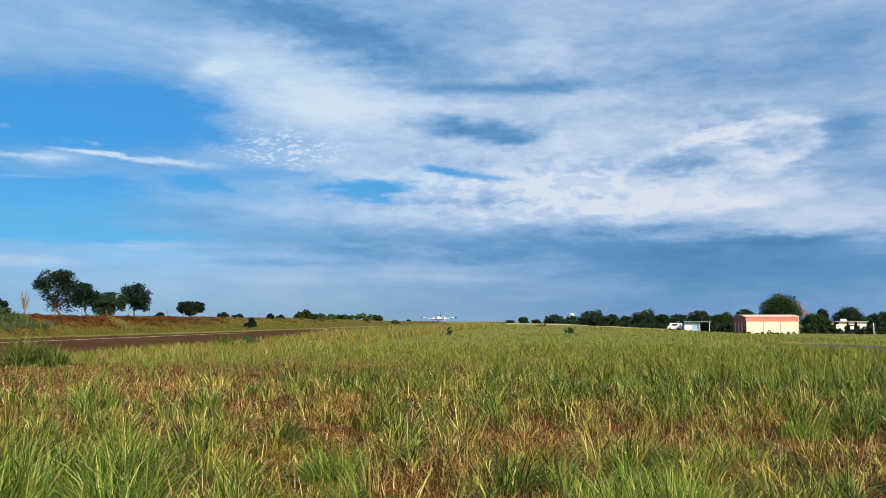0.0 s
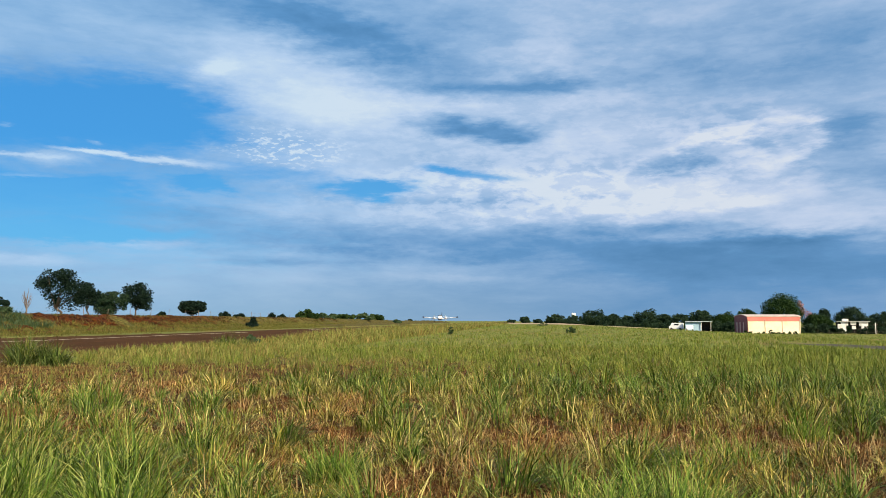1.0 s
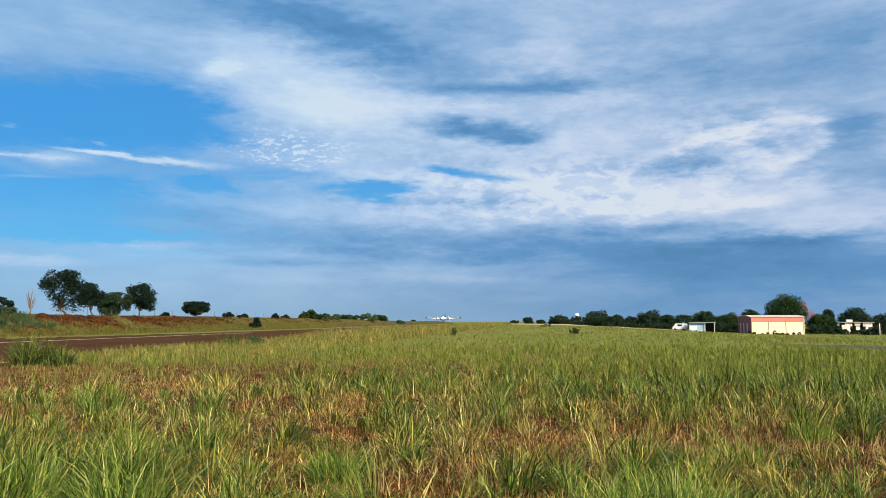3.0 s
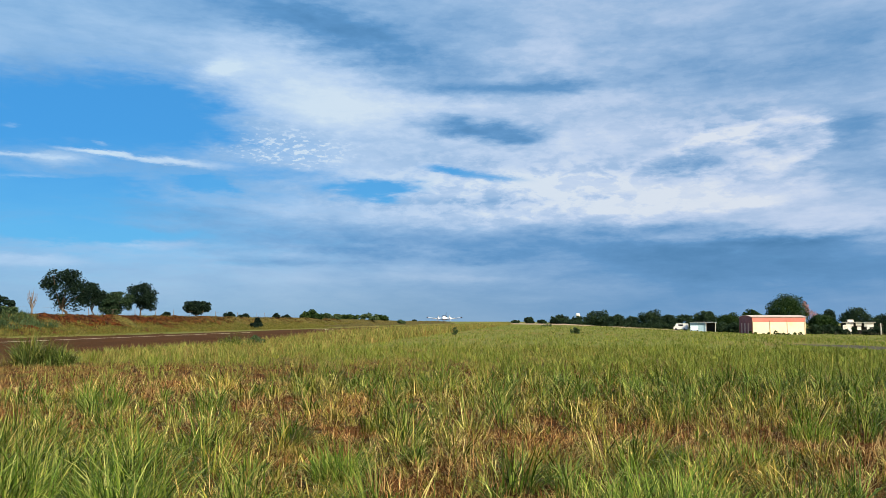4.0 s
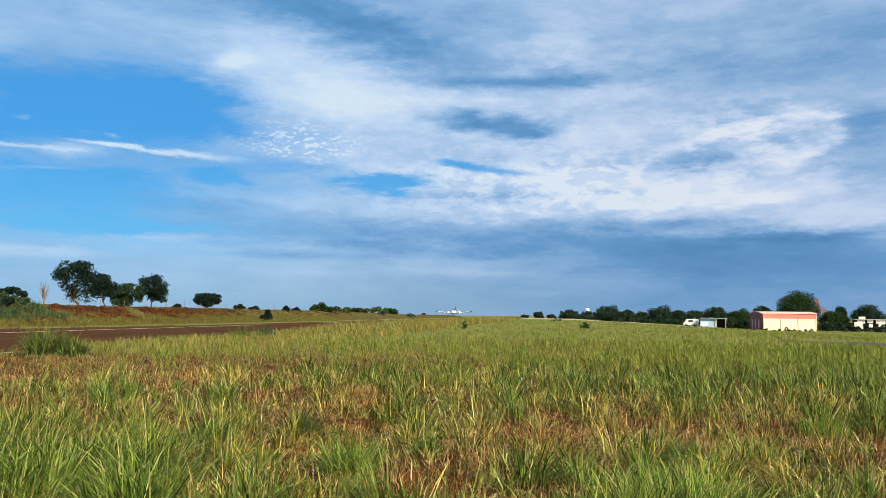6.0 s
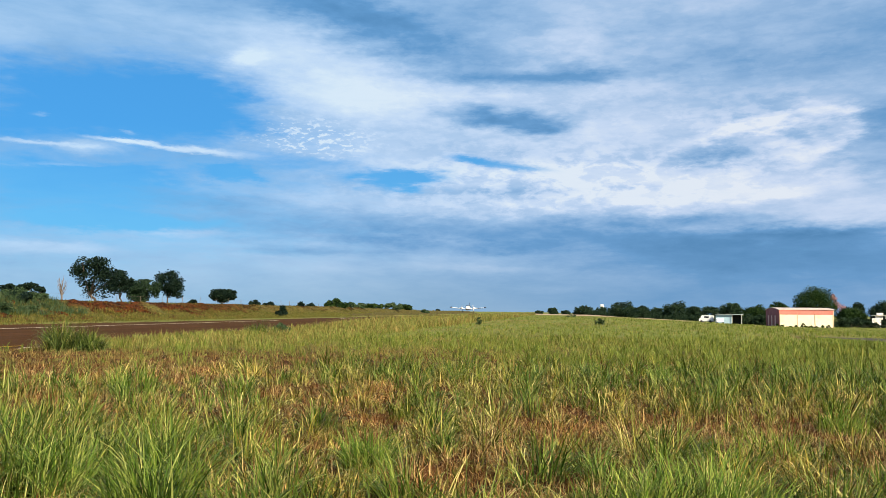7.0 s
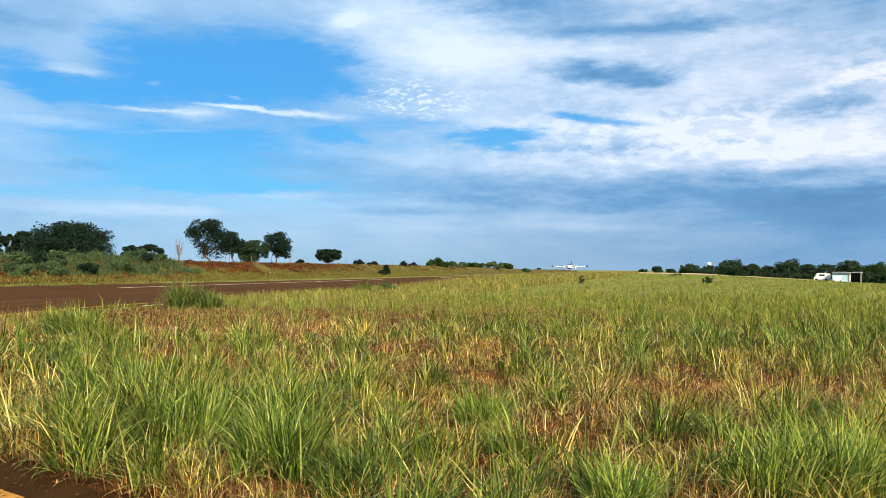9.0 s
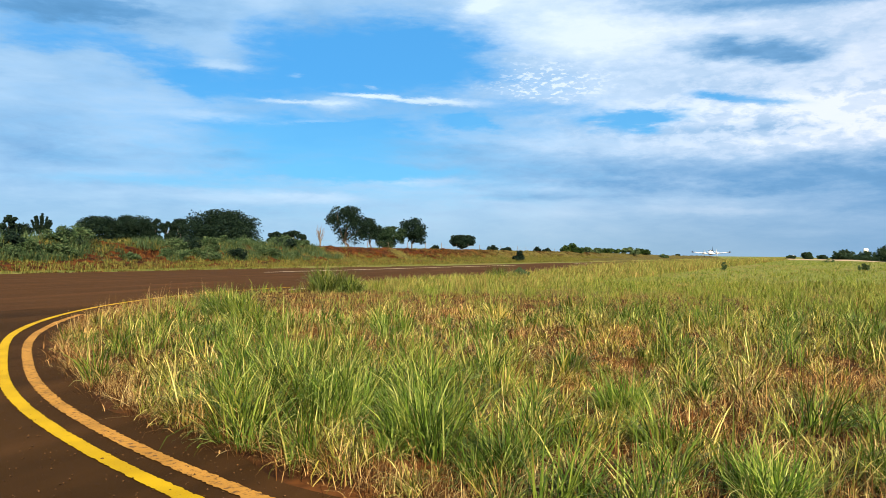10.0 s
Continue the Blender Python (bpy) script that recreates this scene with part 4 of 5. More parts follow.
def tree(name, bearing, distance, width, top, label, mat=None, seed=1, low=0.28, clumps=34, per=90, leaf=0.19, lobes=None, trunk=0.16, depth=None,
         bark=None, category="tree", group=""):
    """A tree: trunk, limbs and a crown of leaf sprays. width and top in metres; low: where the crown begins; lobes: (across, up, half width, half height) as shares."""
    rng = np.random.default_rng(seed)
    x, y = polar(bearing, distance)
    z = float(ground_z(x, y)) - 0.05
    ob = thing(name, x, y, z, -bearing, label, category, group)
    h = top - z
    lobes = lobes or ((0.0, 0.62, 0.5, 0.38),)
    centres, radii = [], []
    clumps, per = int(clumps * 1.35), int(per * 0.95)
    weight = np.array([l[2] * l[3] for l in lobes])
    for k in range(clumps):
        cx, cz, rx, rz = lobes[rng.choice(len(lobes), p=weight / weight.sum())]
        d = rng.normal(size=3)
        d /= np.linalg.norm(d)
        s = rng.uniform(0.45, 1.0) ** 0.6
        cr = rng.uniform(0.11, 0.20) * min(width, h) * (0.8 + 0.4 * min(rx, rz) / 0.4)
        px = (cx + d[0] * rx * s) * width
        pz = (cz + d[2] * rz * s) * h
        px = np.clip(px, -width / 2 + cr * 0.7, width / 2 - cr * 0.7)
        pz = min(max(pz, low * h + cr * 0.6), h - cr * 0.75)
        centres.append((px, d[1] * s * rx * (depth or width), pz))
        radii.append(cr)
    centres, radii = np.array(centres), np.array(radii)
    verts, tris = leaf_cloud(centres, radii, int(per * 1.6), leaf, rng)
    crown = new("crown", mesh_from("crown", verts, tris, [mat or TREE_LEAF], False))
    crown.parent = ob
    r = trunk * (h / 8) ** 0.8
    fork = Vector((lobes[0][0] * width * 0.4, 0, max(low * h, 0.18 * h)))
    f = Form().tube([(0, 0, -0.2), (0.02 * h, 0, fork.z * 0.5), tuple(fork)], [r * 1.35, r, r * 0.85], 9)
    part("trunk", f, bark or BARK, ob, smooth=True)
    for k in rng.permutation(clumps)[:min(9, clumps)]:
        c = Vector(centres[k])
        mid = fork.lerp(c, 0.5) + Vector((rng.uniform(-1, 1), rng.uniform(-1, 1), rng.uniform(0, 1))) * 0.05 * h
        part("limb", Form().tube([tuple(fork - Vector((0, 0, 0.1))), tuple(mid), tuple(c)], [r * 0.6, r * 0.36, r * 0.12], 6), bark or BARK, ob, smooth=True)
    return ob


def place(a0, a1, top_el, d):
    """Bearing, distance, width and top height of something seen between two bearings up to an elevation."""
    return (a0 + a1) / 2, d, d * math.radians(a1 - a0), 1.46 + d * math.tan(radians(top_el))


ROW = "trees beyond the bank"
tree("broad_tree", *place(-26.6, -23.6, 3.28, 172), "tall dark green tree with an open uneven crown", seed=3, low=0.12, clumps=46, per=80,
     lobes=((-0.22, 0.76, 0.25, 0.22), (0.08, 0.80, 0.24, 0.20), (0.2, 0.5, 0.28, 0.3), (-0.12, 0.36, 0.16, 0.16)), trunk=0.22, group=ROW)
tree("broad_tree", *place(-24.4, -22.6, 2.45, 176), "dark rounded tree leaning against a taller one", seed=4, low=0.10, clumps=34, per=90,
     lobes=((-0.1, 0.62, 0.36, 0.36), (0.25, 0.45, 0.25, 0.3)), group=ROW)
tree("broad_tree", *place(-23.1, -21.0, 1.92, 170), "low spreading dark green tree with a trunk hidden by leaves", FAR_LEAF, seed=5, low=0.08, clumps=36, per=90,
     lobes=((0.1, 0.6, 0.4, 0.38), (-0.2, 0.42, 0.3, 0.34)), group=ROW)
tree("broad_tree", *place(-21.7, -19.65, 2.53, 174), "rounded dark tree on a bare trunk", seed=6, low=0.2, clumps=40, per=85,
     lobes=((0.05, 0.66, 0.42, 0.32), (0.2, 0.45, 0.28, 0.22)), group=ROW)
tree("broad_tree", *place(-17.95, -16.2, 1.36, 180), "small round dark tree standing alone", seed=7, low=0.14, clumps=46, per=90,
     lobes=((0.0, 0.60, 0.46, 0.36),), group=ROW)
tree("broad_tree", *place(-30.7, -27.9, 1.55, 165), "low wide dark tree behind the bank", seed=8, low=0.05, clumps=34, per=90,
     lobes=((-0.22, 0.5, 0.26, 0.4), (0.2, 0.6, 0.3, 0.38)), group=ROW)
tree("broad_tree", *place(-36.2, -31.0, 2.9, 178), "huge domed dark green tree with dense foliage", seed=9, low=0.0, clumps=230, per=62, leaf=0.22,
     lobes=((0.0, 0.40, 0.5, 0.58), (0.0, 0.38, 0.3, 0.4)), group=ROW)
tree("broad_tree", *place(-42.6, -39.8, 2.27, 182), "dense dark rounded tree in a clump", seed=10, low=0.0, clumps=95, per=90, lobes=((0.0, 0.45, 0.52, 0.55),), group=ROW)
tree("broad_tree", *place(-40.6, -37.9, 2.38, 186), "dense dark tree with a flat-topped crown", seed=11, low=0.02, clumps=95, per=90,
     lobes=((0.0, 0.5, 0.52, 0.5), (0.1, 0.4, 0.4, 0.3)), group=ROW)
tree("broad_tree", *place(-43.3, -41.6, 1.5, 176), "low dark tree at the end of a clump", seed=12, low=0.0, clumps=34, per=80, group=ROW)
tree("broad_tree", *place(-46.9, -45.9, 2.2, 170), "dark tree with a rounded crown", seed=13, low=0.2, clumps=22, per=80, group=ROW)
tree("broad_tree", *place(-46.6, -45.0, 1.72, 174), "low dark bushy tree", seed=14, low=0.05, clumps=22, per=80, group=ROW)
for k, (a0, a1, e) in enumerate(((-38.1, -37.2, 2.35), (-37.4, -36.6, 2.0), (-36.9, -35.7, 2.2))):
    tree("slender_tree", *place(a0, a1, e, 188), "slender dark tree with a pale trunk", seed=20 + k, low=0.05, clumps=26, per=80, bark=DEAD_BARK,
         lobes=((0.0, 0.6, 0.42, 0.4),), group=ROW)


def bare_tree(bearing, distance, top, seed):
    rng = np.random.default_rng(seed)
    x, y = polar(bearing, distance)
    z = float(ground_z(x, y)) - 0.05
    ob = thing("bare_tree", x, y, z, -bearing, "leafless grey tree with thin upright branches", "tree")
    h = top - z
    part("trunk", Form().tube([(0, 0, -0.1), (0.1, 0, h * 0.3), (0.05, 0, h * 0.55)], [0.10, 0.075, 0.05], 8), DEAD_BARK, ob, smooth=True)
    for k in range(26):
        a, s = rng.uniform(0, 6.28), rng.uniform(0.2, 0.55)
        r = h * rng.uniform(0.06, 0.21)
        e = min(h, h * (s + rng.uniform(0.3, 0.5)))
        p = (0.08, 0, h * s)
        q = (r * 0.7 * math.cos(a), r * math.sin(a), h * s + (e - h * s) * 0.5)
        part("branch", Form().tube([p, q, (r * math.cos(a), r * 1.2 * math.sin(a), e)], [0.04, 0.03, 0.014], 5), DEAD_BARK, ob)


bare_tree(-27.05, 135, 6.3, 31)


def shrub(bearing, distance, width, tall, label, seed, mat=None, name="shrub", leaf=0.12, per=105, clumps=14, group="shrubs on the bank"):
    rng = np.random.default_rng(seed)
    x, y = polar(bearing, distance)
    z = float(ground_z(x, y))
    ob = thing(name, x, y, z - 0.05, -bearing, label, "shrub", group)
    c = np.c_[rng.uniform(-0.42, 0.42, clumps) * width, rng.uniform(-0.3, 0.3, clumps) * width, rng.uniform(0.15, 0.8, clumps) * tall]
    c[:, 2] *= 1 - 0.5 * np.abs(c[:, 0]) / (width / 2)
    r = rng.uniform(0.16, 0.26, clumps) * min(width, tall * 1.6)
    verts, tris = leaf_cloud(c, r, per, leaf, rng)
    verts[:, 2] = np.maximum(verts[:, 2], 0.02)
    foliage = new("foliage", mesh_from("foliage", verts, tris, [mat or SHRUB_LEAF], False))
    foliage.parent = ob
    for k in range(4):
        part("stem", Form().tube([(0.05 * k, 0.03 * k, -0.05), tuple(c[k] * 0.5), tuple(c[k])], [0.04, 0.03, 0.012], 5), BARK, ob)
    return ob


def shrubs_on_bank():
    rng = np.random.default_rng(40)
    for k in range(46):
        u = 30 + k * 1.2 + rng.uniform(-0.8, 0.8)
        v = rng.uniform(52.0, 57.5)
        x, y = xy(u, v)
        b, d = math.degrees(math.atan2(x, y)), math.hypot(x, y)
        big = rng.uniform(1.5, 3.4)
        if -39.4 < b < -37.1 or u > 62 and k % 2:
            continue
        shrub(b, d, big, rng.uniform(1.4, 2.4) * (0.28 if -42.4 < b < -39.2 else 0.8), "dense green shrub growing on the bank", 50 + k, TREE_LEAF if k % 5 == 0 else SHRUB_LEAF, leaf=0.10, clumps=16)
    # bushes along the far part of the bank
    for k, (a0, a1, e) in enumerate(((-10.2, -8.6, 0.58), (-9.0, -7.4, 0.45), (-7.8, -6.2, 0.40), (-6.1, -5.0, 0.45), (-5.3, -4.2, 0.36), (-3.6, -3.0, 0.2))):
        d = 215 + 22 * k
        b, d, w, top = place(a0, a1, e, d)
        x, y = polar(b, d)
        shrub(b, d, w, (1.5 if k < 5 else 0.8) * max(1.2, top - float(ground_z(x, y))), "wide dark green bush along the runway bank", 90 + k, SHRUB_LEAF if k % 2 else FRESH_LEAF, leaf=0.34, per=90, clumps=22)
    b, d, w, top = place(-13.55, -12.85, 0.36, 150)
    shrub(b, d, w, 2.4, "dark rounded bush at the foot of the bank", 120, TREE_LEAF, leaf=0.2, per=90)
    for k, (b, d) in enumerate(((-19.0, 150), (-15.0, 160), (-14.1, 170), (-11.9, 185), (-11.2, 200), (-2.4, 420))):
        shrub(b, d, 1.6 + 0.3 * (k % 3), 1.1 + 0.2 * (k % 2), "low dark bush on top of the bank", 130 + k, TREE_LEAF, leaf=0.2)
    # weeds standing out of the field
    for k, (b, d, w, h) in enumerate(((0.45, 92, 0.55, 1.15), (8.75, 105, 1.1, 1.0), (-13.1, 52, 0.9, 0.95), (6.8, 240, 3.0, 1.3))):
        shrub(b, d, w, h, "leafy green weed standing above the grass", 150 + k, SHRUB_LEAF, "weed", 0.09, 60, 12, "weeds in the field")


shrubs_on_bank()

FARROW = "trees beyond the airfield"
for k, (a0, a1, e, d, m) in enumerate((
        (21.1, 23.55, 1.82, 262, "fresh"), (25.3, 27.3, 1.0, 268, "far"), (18.1, 19.6, 0.66, 250, "fresh"), (19.5, 20.9, 0.88, 275, "fresh"),
        (16.6, 18.1, 0.78, 300, "far"), (13.0, 14.55, 0.94, 390, "far"), (14.4, 15.6, 0.52, 380, "far"), (15.4, 16.7, 0.5, 370, "far"),
        (9.5, 11.1, 0.87, 400, "far"), (10.9, 12.3, 0.52, 390, "far"), (12.0, 13.2, 0.42, 400, "far"), (7.0, 8.5, 0.53, 470, "far"),
        (8.3, 9.7, 0.40, 480, "far"), (5.25, 5.95, 0.33, 520, "far"), (4.35, 4.98, 0.1, 540, "far"), (6.15, 6.8, 0.14, 520, "far"),
        (23.5, 25.3, 0.55, 255, "fresh"), (27.0, 29.0, 0.62, 262, "far"), (24.3, 25.2, 0.95, 280, "far"), (28.6, 31.0, 0.8, 270, "far"))):
    tree("broad_tree", *place(a0, a1, e, d), "sunlit rounded green tree behind the hangar" if m == "fresh" else "distant dark green tree at the airfield's edge",
         FRESH_LEAF if m == "fresh" else FAR_LEAF, seed=200 + k, low=0.0, clumps=170 if k == 0 else 70 if d < 300 else 42, per=60, leaf=0.22 if d < 300 else 0.34,
         lobes=((0.0, 0.44, 0.46, 0.46),), group=FARROW)
tree("blossom_tree", *place(23.25, 24.35, 1.36, 266), "slender tree covered in pale pink blossom", BLOSSOM, seed=240, low=0.25, clumps=20, per=46, leaf=0.17,
     lobes=((-0.34, 0.84, 0.10, 0.12), (-0.16, 0.66, 0.14, 0.14), (0.1, 0.48, 0.2, 0.16)), depth=2.5)
for k, (b, d, w, h) in enumerate(((23.9, 232, 5.0, 2.6), (24.7, 234, 5.0, 3.0), (25.4, 236, 3.0, 2.4), (27.5, 228, 4.0, 2.2), (18.4, 238, 4.0, 3.4), (19.1, 236, 3.5, 3.6),
                                  (11.4, 385, 8.0, 2.5), (12.6, 380, 8.0, 2.2), (14.8, 360, 9.0, 2.4), (8.9, 440, 7.0, 2.2), (28.5, 228, 5.0, 3.0), (25.75, 231, 1.6, 1.5), (26.15, 230.5, 1.4, 2.3), (26.75, 230.5, 1.3, 1.2), (25.3, 231, 2.4, 2.2), (27.1, 230, 2.4, 1.7))):
    shrub(b, d, w, h, "dark green undergrowth beside the buildings", 260 + k, FAR_LEAF, leaf=0.25, per=80, clumps=18, group="undergrowth")
for k in range(17):
    b = 7.3 + 0.72 * k
    d = 470 - 12 * k if k < 10 else 372 - 16 * (k - 10)
    shrub(b, d, 0.0135 * d * (1 + 0.2 * (k % 3)), 2.2 + 0.5 * (k * 7 % 4), "dark green undergrowth below the distant trees", 320 + k, FAR_LEAF, leaf=0.3, per=60, clumps=20, group="undergrowth")
for k, (b, d, w, h) in enumerate(((21.62, 217, 0.9, 1.5), (21.75, 217.3, 0.7, 1.0), (22.1, 217.5, 1.0, 0.6), (21.2, 217.5, 0.7, 0.7), (22.75, 217.5, 0.9, 0.8), (20.9, 217.5, 0.6, 0.5), (20.4, 217.5, 1.1, 0.6), (21.9, 217.5, 1.2, 0.55), (22.4, 217.5, 1.3, 0.5), (23.1, 217.5, 1.0, 0.9), (20.1, 218, 0.9, 0.9))):
    shrub(b, d, w, h, "small scraggy bush in front of the hangar", 290 + k, FRESH_LEAF, leaf=0.11, per=34, clumps=9, group="hangar bushes")


def shrub_tree(bearing, distance, top):
    """An upright young tree with brush-like shoots."""
    rng = np.random.default_rng(77)
    x, y = polar(bearing, distance)
    z = float(ground_z(x, y)) - 0.05
    ob = thing("young_tree", x, y, z, -bearing, "young tree with upright brush-like leafy shoots", "tree")
    h = top - z
    part("trunk", Form().tube([(0, 0, -0.1), (0, 0, h * 0.26)], [0.13, 0.10], 7), BARK, ob, smooth=True)
    for k in range(13):
        a = -0.52 + 1.04 * k / 12 + rng.uniform(-0.05, 0.05)
        reach = h * (0.78 - 0.25 * abs(a)) * rng.uniform(0.82, 1.0)
        tip = np.array((math.sin(a) * reach, rng.uniform(-0.9, 0.9), h * 0.2 + math.cos(a) * reach))
        foot = np.array((0, 0, h * 0.2))
        bend = foot + (tip - foot) * 0.5 + np.array((math.sin(a) * 0.06 * h, 0, -0.03 * h))
        part("limb", Form().tube([tuple(foot), tuple(bend), tuple(tip)], [0.06, 0.045, 0.015], 5), BARK, ob)
        s = np.linspace(0.3, 1.0, 10)[:, None]
        c = (1 - s) ** 2 * foot + 2 * s * (1 - s) * bend + s ** 2 * tip
        verts, tris = leaf_cloud(c, np.interp(s[:, 0], (0.3, 0.6, 1.0), (0.10, 0.17, 0.07)), 24, 0.13, rng, 1.3)
        leaves = new("leaves", mesh_from("leaves", verts, tris, [TREE_LEAF], False))
        leaves.parent = ob


shrub_tree(-44.6, 120, 1.46 + 120 * math.tan(radians(2.42)))

# ---- buildings ----
CREAM = surface("cream_painted_steel", (0.74, 0.62, 0.42), (0.82, 0.72, 0.52), 0.4, 0.6, bump=0.1, stain=(0.64, 0.50, 0.33))
RED_PAINT = surface("faded_red_paint", (0.17, 0.014, 0.017), (0.24, 0.026, 0.028), 0.5, 0.6, bump=0.1, stain=(0.24, 0.05, 0.04))
SALMON = surface("salmon_band", (0.50, 0.135, 0.105), (0.57, 0.18, 0.145), 0.5, 0.6, bump=0.1)
ROOF = surface("pale_zinc_roof", (0.52, 0.40, 0.33), (0.62, 0.50, 0.42), 0.5, 0.5, bump=0.1, stain=(0.42, 0.26, 0.20))
# near-black, putting the shade inside sheds and houses into the colour
DARK = surface("shaded_opening", (0.012, 0.012, 0.013), (0.03, 0.028, 0.026), 2.0, 0.9)
WHITEWASH = surface("whitewashed_wall", (0.70, 0.66, 0.60), (0.80, 0.77, 0.72), 0.8, 0.85, bump=0.2, stain=(0.48, 0.40, 0.33))
BLUE_WALL = surface("pale_blue_wall", (0.26, 0.40, 0.50), (0.34, 0.49, 0.60), 0.8, 0.8, bump=0.1)
POST_WOOD = surface("weathered_post", (0.11, 0.085, 0.06), (0.20, 0.16, 0.12), 4.0, 0.9, bump=0.4)
CONCRETE = surface("pale_concrete", (0.45, 0.42, 0.38), (0.60, 0.57, 0.52), 1.5, 0.9, bump=0.2)


def build_hangar():
    x, y = polar(21.38, 226)
    z = float(ground_z(x, y))
    ob = thing("hangar", x, y, z, -21.4 + 15, "cream steel hangar with a faded red band and red end wall", "hangar")
    L, W, H, R = 12.6, 13.0, 4.2, 0.50   # length across, depth, eaves, rise of the roof
    part("front_wall", Form().box(0, -W / 2, H * 0.36, L - 0.1, 0.2, H * 0.74), CREAM, ob, "cream painted wall panels")
    part("band", Form().box(0, -W / 2 - 0.03, H * 0.86, L, 0.2, H * 0.27), SALMON, ob, "salmon red band under the eaves")
    part("end_wall", Form().box(-L / 2, 0, H / 2, 0.2, W, H), RED_PAINT, ob, "faded dark red end wall")
    part("end_wall", Form().box(L / 2, 0, H / 2, 0.2, W, H), CREAM, ob)
    part("back_wall", Form().box(0, W / 2, H / 2, L, 0.2, H), CREAM, ob)
    n = 14
    rings = []
    for s in (-L / 2 - 0.25, L / 2 + 0.25):
        top = [(s, -W / 2 - 0.3 + (W + 0.6) * i / n, H + R * math.sin(math.pi * i / n) + 0.12) for i in range(n + 1)]
        rings.append(top + [(p[0], p[1], p[2] - 0.1) for p in reversed(top)])
    part("roof", Form().loft(rings), ROOF, ob, "curved pale metal roof")
    for s in (-L / 2, L / 2):
        arch = [(0, -W / 2 + W * i / n, H + R * math.sin(math.pi * i / n)) for i in range(n + 1)]
        part("gable", Form().loft([[(s + d, p[1], p[2]) for p in arch] for d in (-0.09, 0.09)]), RED_PAINT, ob)
    for px in (-L / 2 + 0.12, -L / 2 + 4.2, -L / 2 + 8.3, L / 2 - 0.12):
        part("pilaster", Form().box(px, -W / 2 - 0.12, H * 0.42, 0.14, 0.16, H * 0.84), surface("pilaster_paint", (0.36, 0.24, 0.16), (0.45, 0.30, 0.20), 2.0), ob)
    for py in (-3.2, 0.3, 3.6):
        part("door_leaf", Form().box(-L / 2 - 0.13, py, 1.5, 0.06, 1.0, 2.6, chamfer=0.02), surface("door_paint", (0.58, 0.32, 0.26), (0.66, 0.40, 0.33), 2.0), ob)
    part("door_frame", Form().box(-L / 2 - 0.14, 0, 2.95, 0.08, 9.0, 0.16), RED_PAINT, ob)


build_hangar()


def build_shed():
    x, y = polar(17.1, 236)
    z = float(ground_z(x, y))
    ob = thing("open_shed", x, y, z, -17.1, "low open shed with a pale blue wall and flat roof", "shed")
    part("wall", Form().box(-1.1, -0.4, 1.2, 4.1, 0.15, 2.4), BLUE_WALL, ob, "pale blue wall panel")
    part("back_wall", Form().box(0.4, 2.2, 1.2, 6.4, 0.15, 2.4), DARK, ob)
    part("side_wall", Form().box(3.5, 0.9, 1.2, 0.15, 2.6, 2.4), BLUE_WALL, ob)
    part("roof", Form().box(0.3, 0.8, 2.55, 7.2, 4.0, 0.12, chamfer=0.03), surface("pale_blue_sheet", (0.50, 0.56, 0.60), (0.60, 0.65, 0.68), 0.8, 0.5, bump=0.1), ob)
    for px in (1.05, 3.5):
        part("post", Form().box(px, -0.9, 1.2, 0.14, 0.14, 2.4), CONCRETE, ob)


build_shed()

CAR_WHITE = surface("white_car_paint", (0.74, 0.74, 0.74), (0.80, 0.80, 0.80), 2.0, 0.3, bump=0.0)
TYRE = surface("tyre_rubber", (0.012, 0.012, 0.012), (0.025, 0.025, 0.025), 8.0, 0.8)
GLASS_DARK = surface("dark_glass", (0.012, 0.016, 0.02), (0.02, 0.025, 0.03), 1.0, 0.12, bump=0.0)


def vehicle(name, bearing, distance, turn, length, height, label, van):
    x, y = polar(bearing, distance)
    z = float(ground_z(x, y)) + 0.03
    ob = thing(name, x, y, z, turn, label, "vehicle")
    w = 1.7
    h0, h1 = 0.35, height * 0.56
    rings = []
    if van:
        outline = [(-0.5, h0), (-0.5, height * 0.97), (-0.44, height), (0.30, height), (0.40, h1 * 1.1), (0.5, h1 * 0.9), (0.5, h0)]
    else:
        outline = [(-0.5, h0), (-0.5, h1), (-0.36, h1 * 1.05), (-0.25, height), (0.12, height), (0.26, h1 * 1.05), (0.48, h1 * 0.9), (0.5, h0)]
    for s, k in ((-w / 2, 0.94), (-w / 2 + 0.08, 1.0), (w / 2 - 0.08, 1.0), (w / 2, 0.94)):
        rings.append([(px * length, s, h0 + (pz - h0) * k) for px, pz in outline])
    part("body", Form().loft(rings), CAR_WHITE, ob, "white painted body")
    for s in (-1, 1):
        part("side_window", Form().box((-0.05 if van else -0.07) * length, s * (w / 2 + 0.004), height * 0.76, length * 0.36, 0.02, height * 0.24, chamfer=0.008), GLASS_DARK, ob)
    for px in (-0.32, 0.32):
        for s in (-1, 1):
            part("wheel", Form().tube([(px * length, s * (w / 2 - 0.18), 0.32), (px * length, s * (w / 2 + 0.02), 0.32)], [0.32, 0.32], 16), TYRE, ob)


vehicle("van", 15.75, 240, 150, 3.7, 1.95, "white van parked beside the shed", True)
vehicle("car", 16.6, 229, 76, 3.9, 1.4, "small white car parked in front of the shed", False)


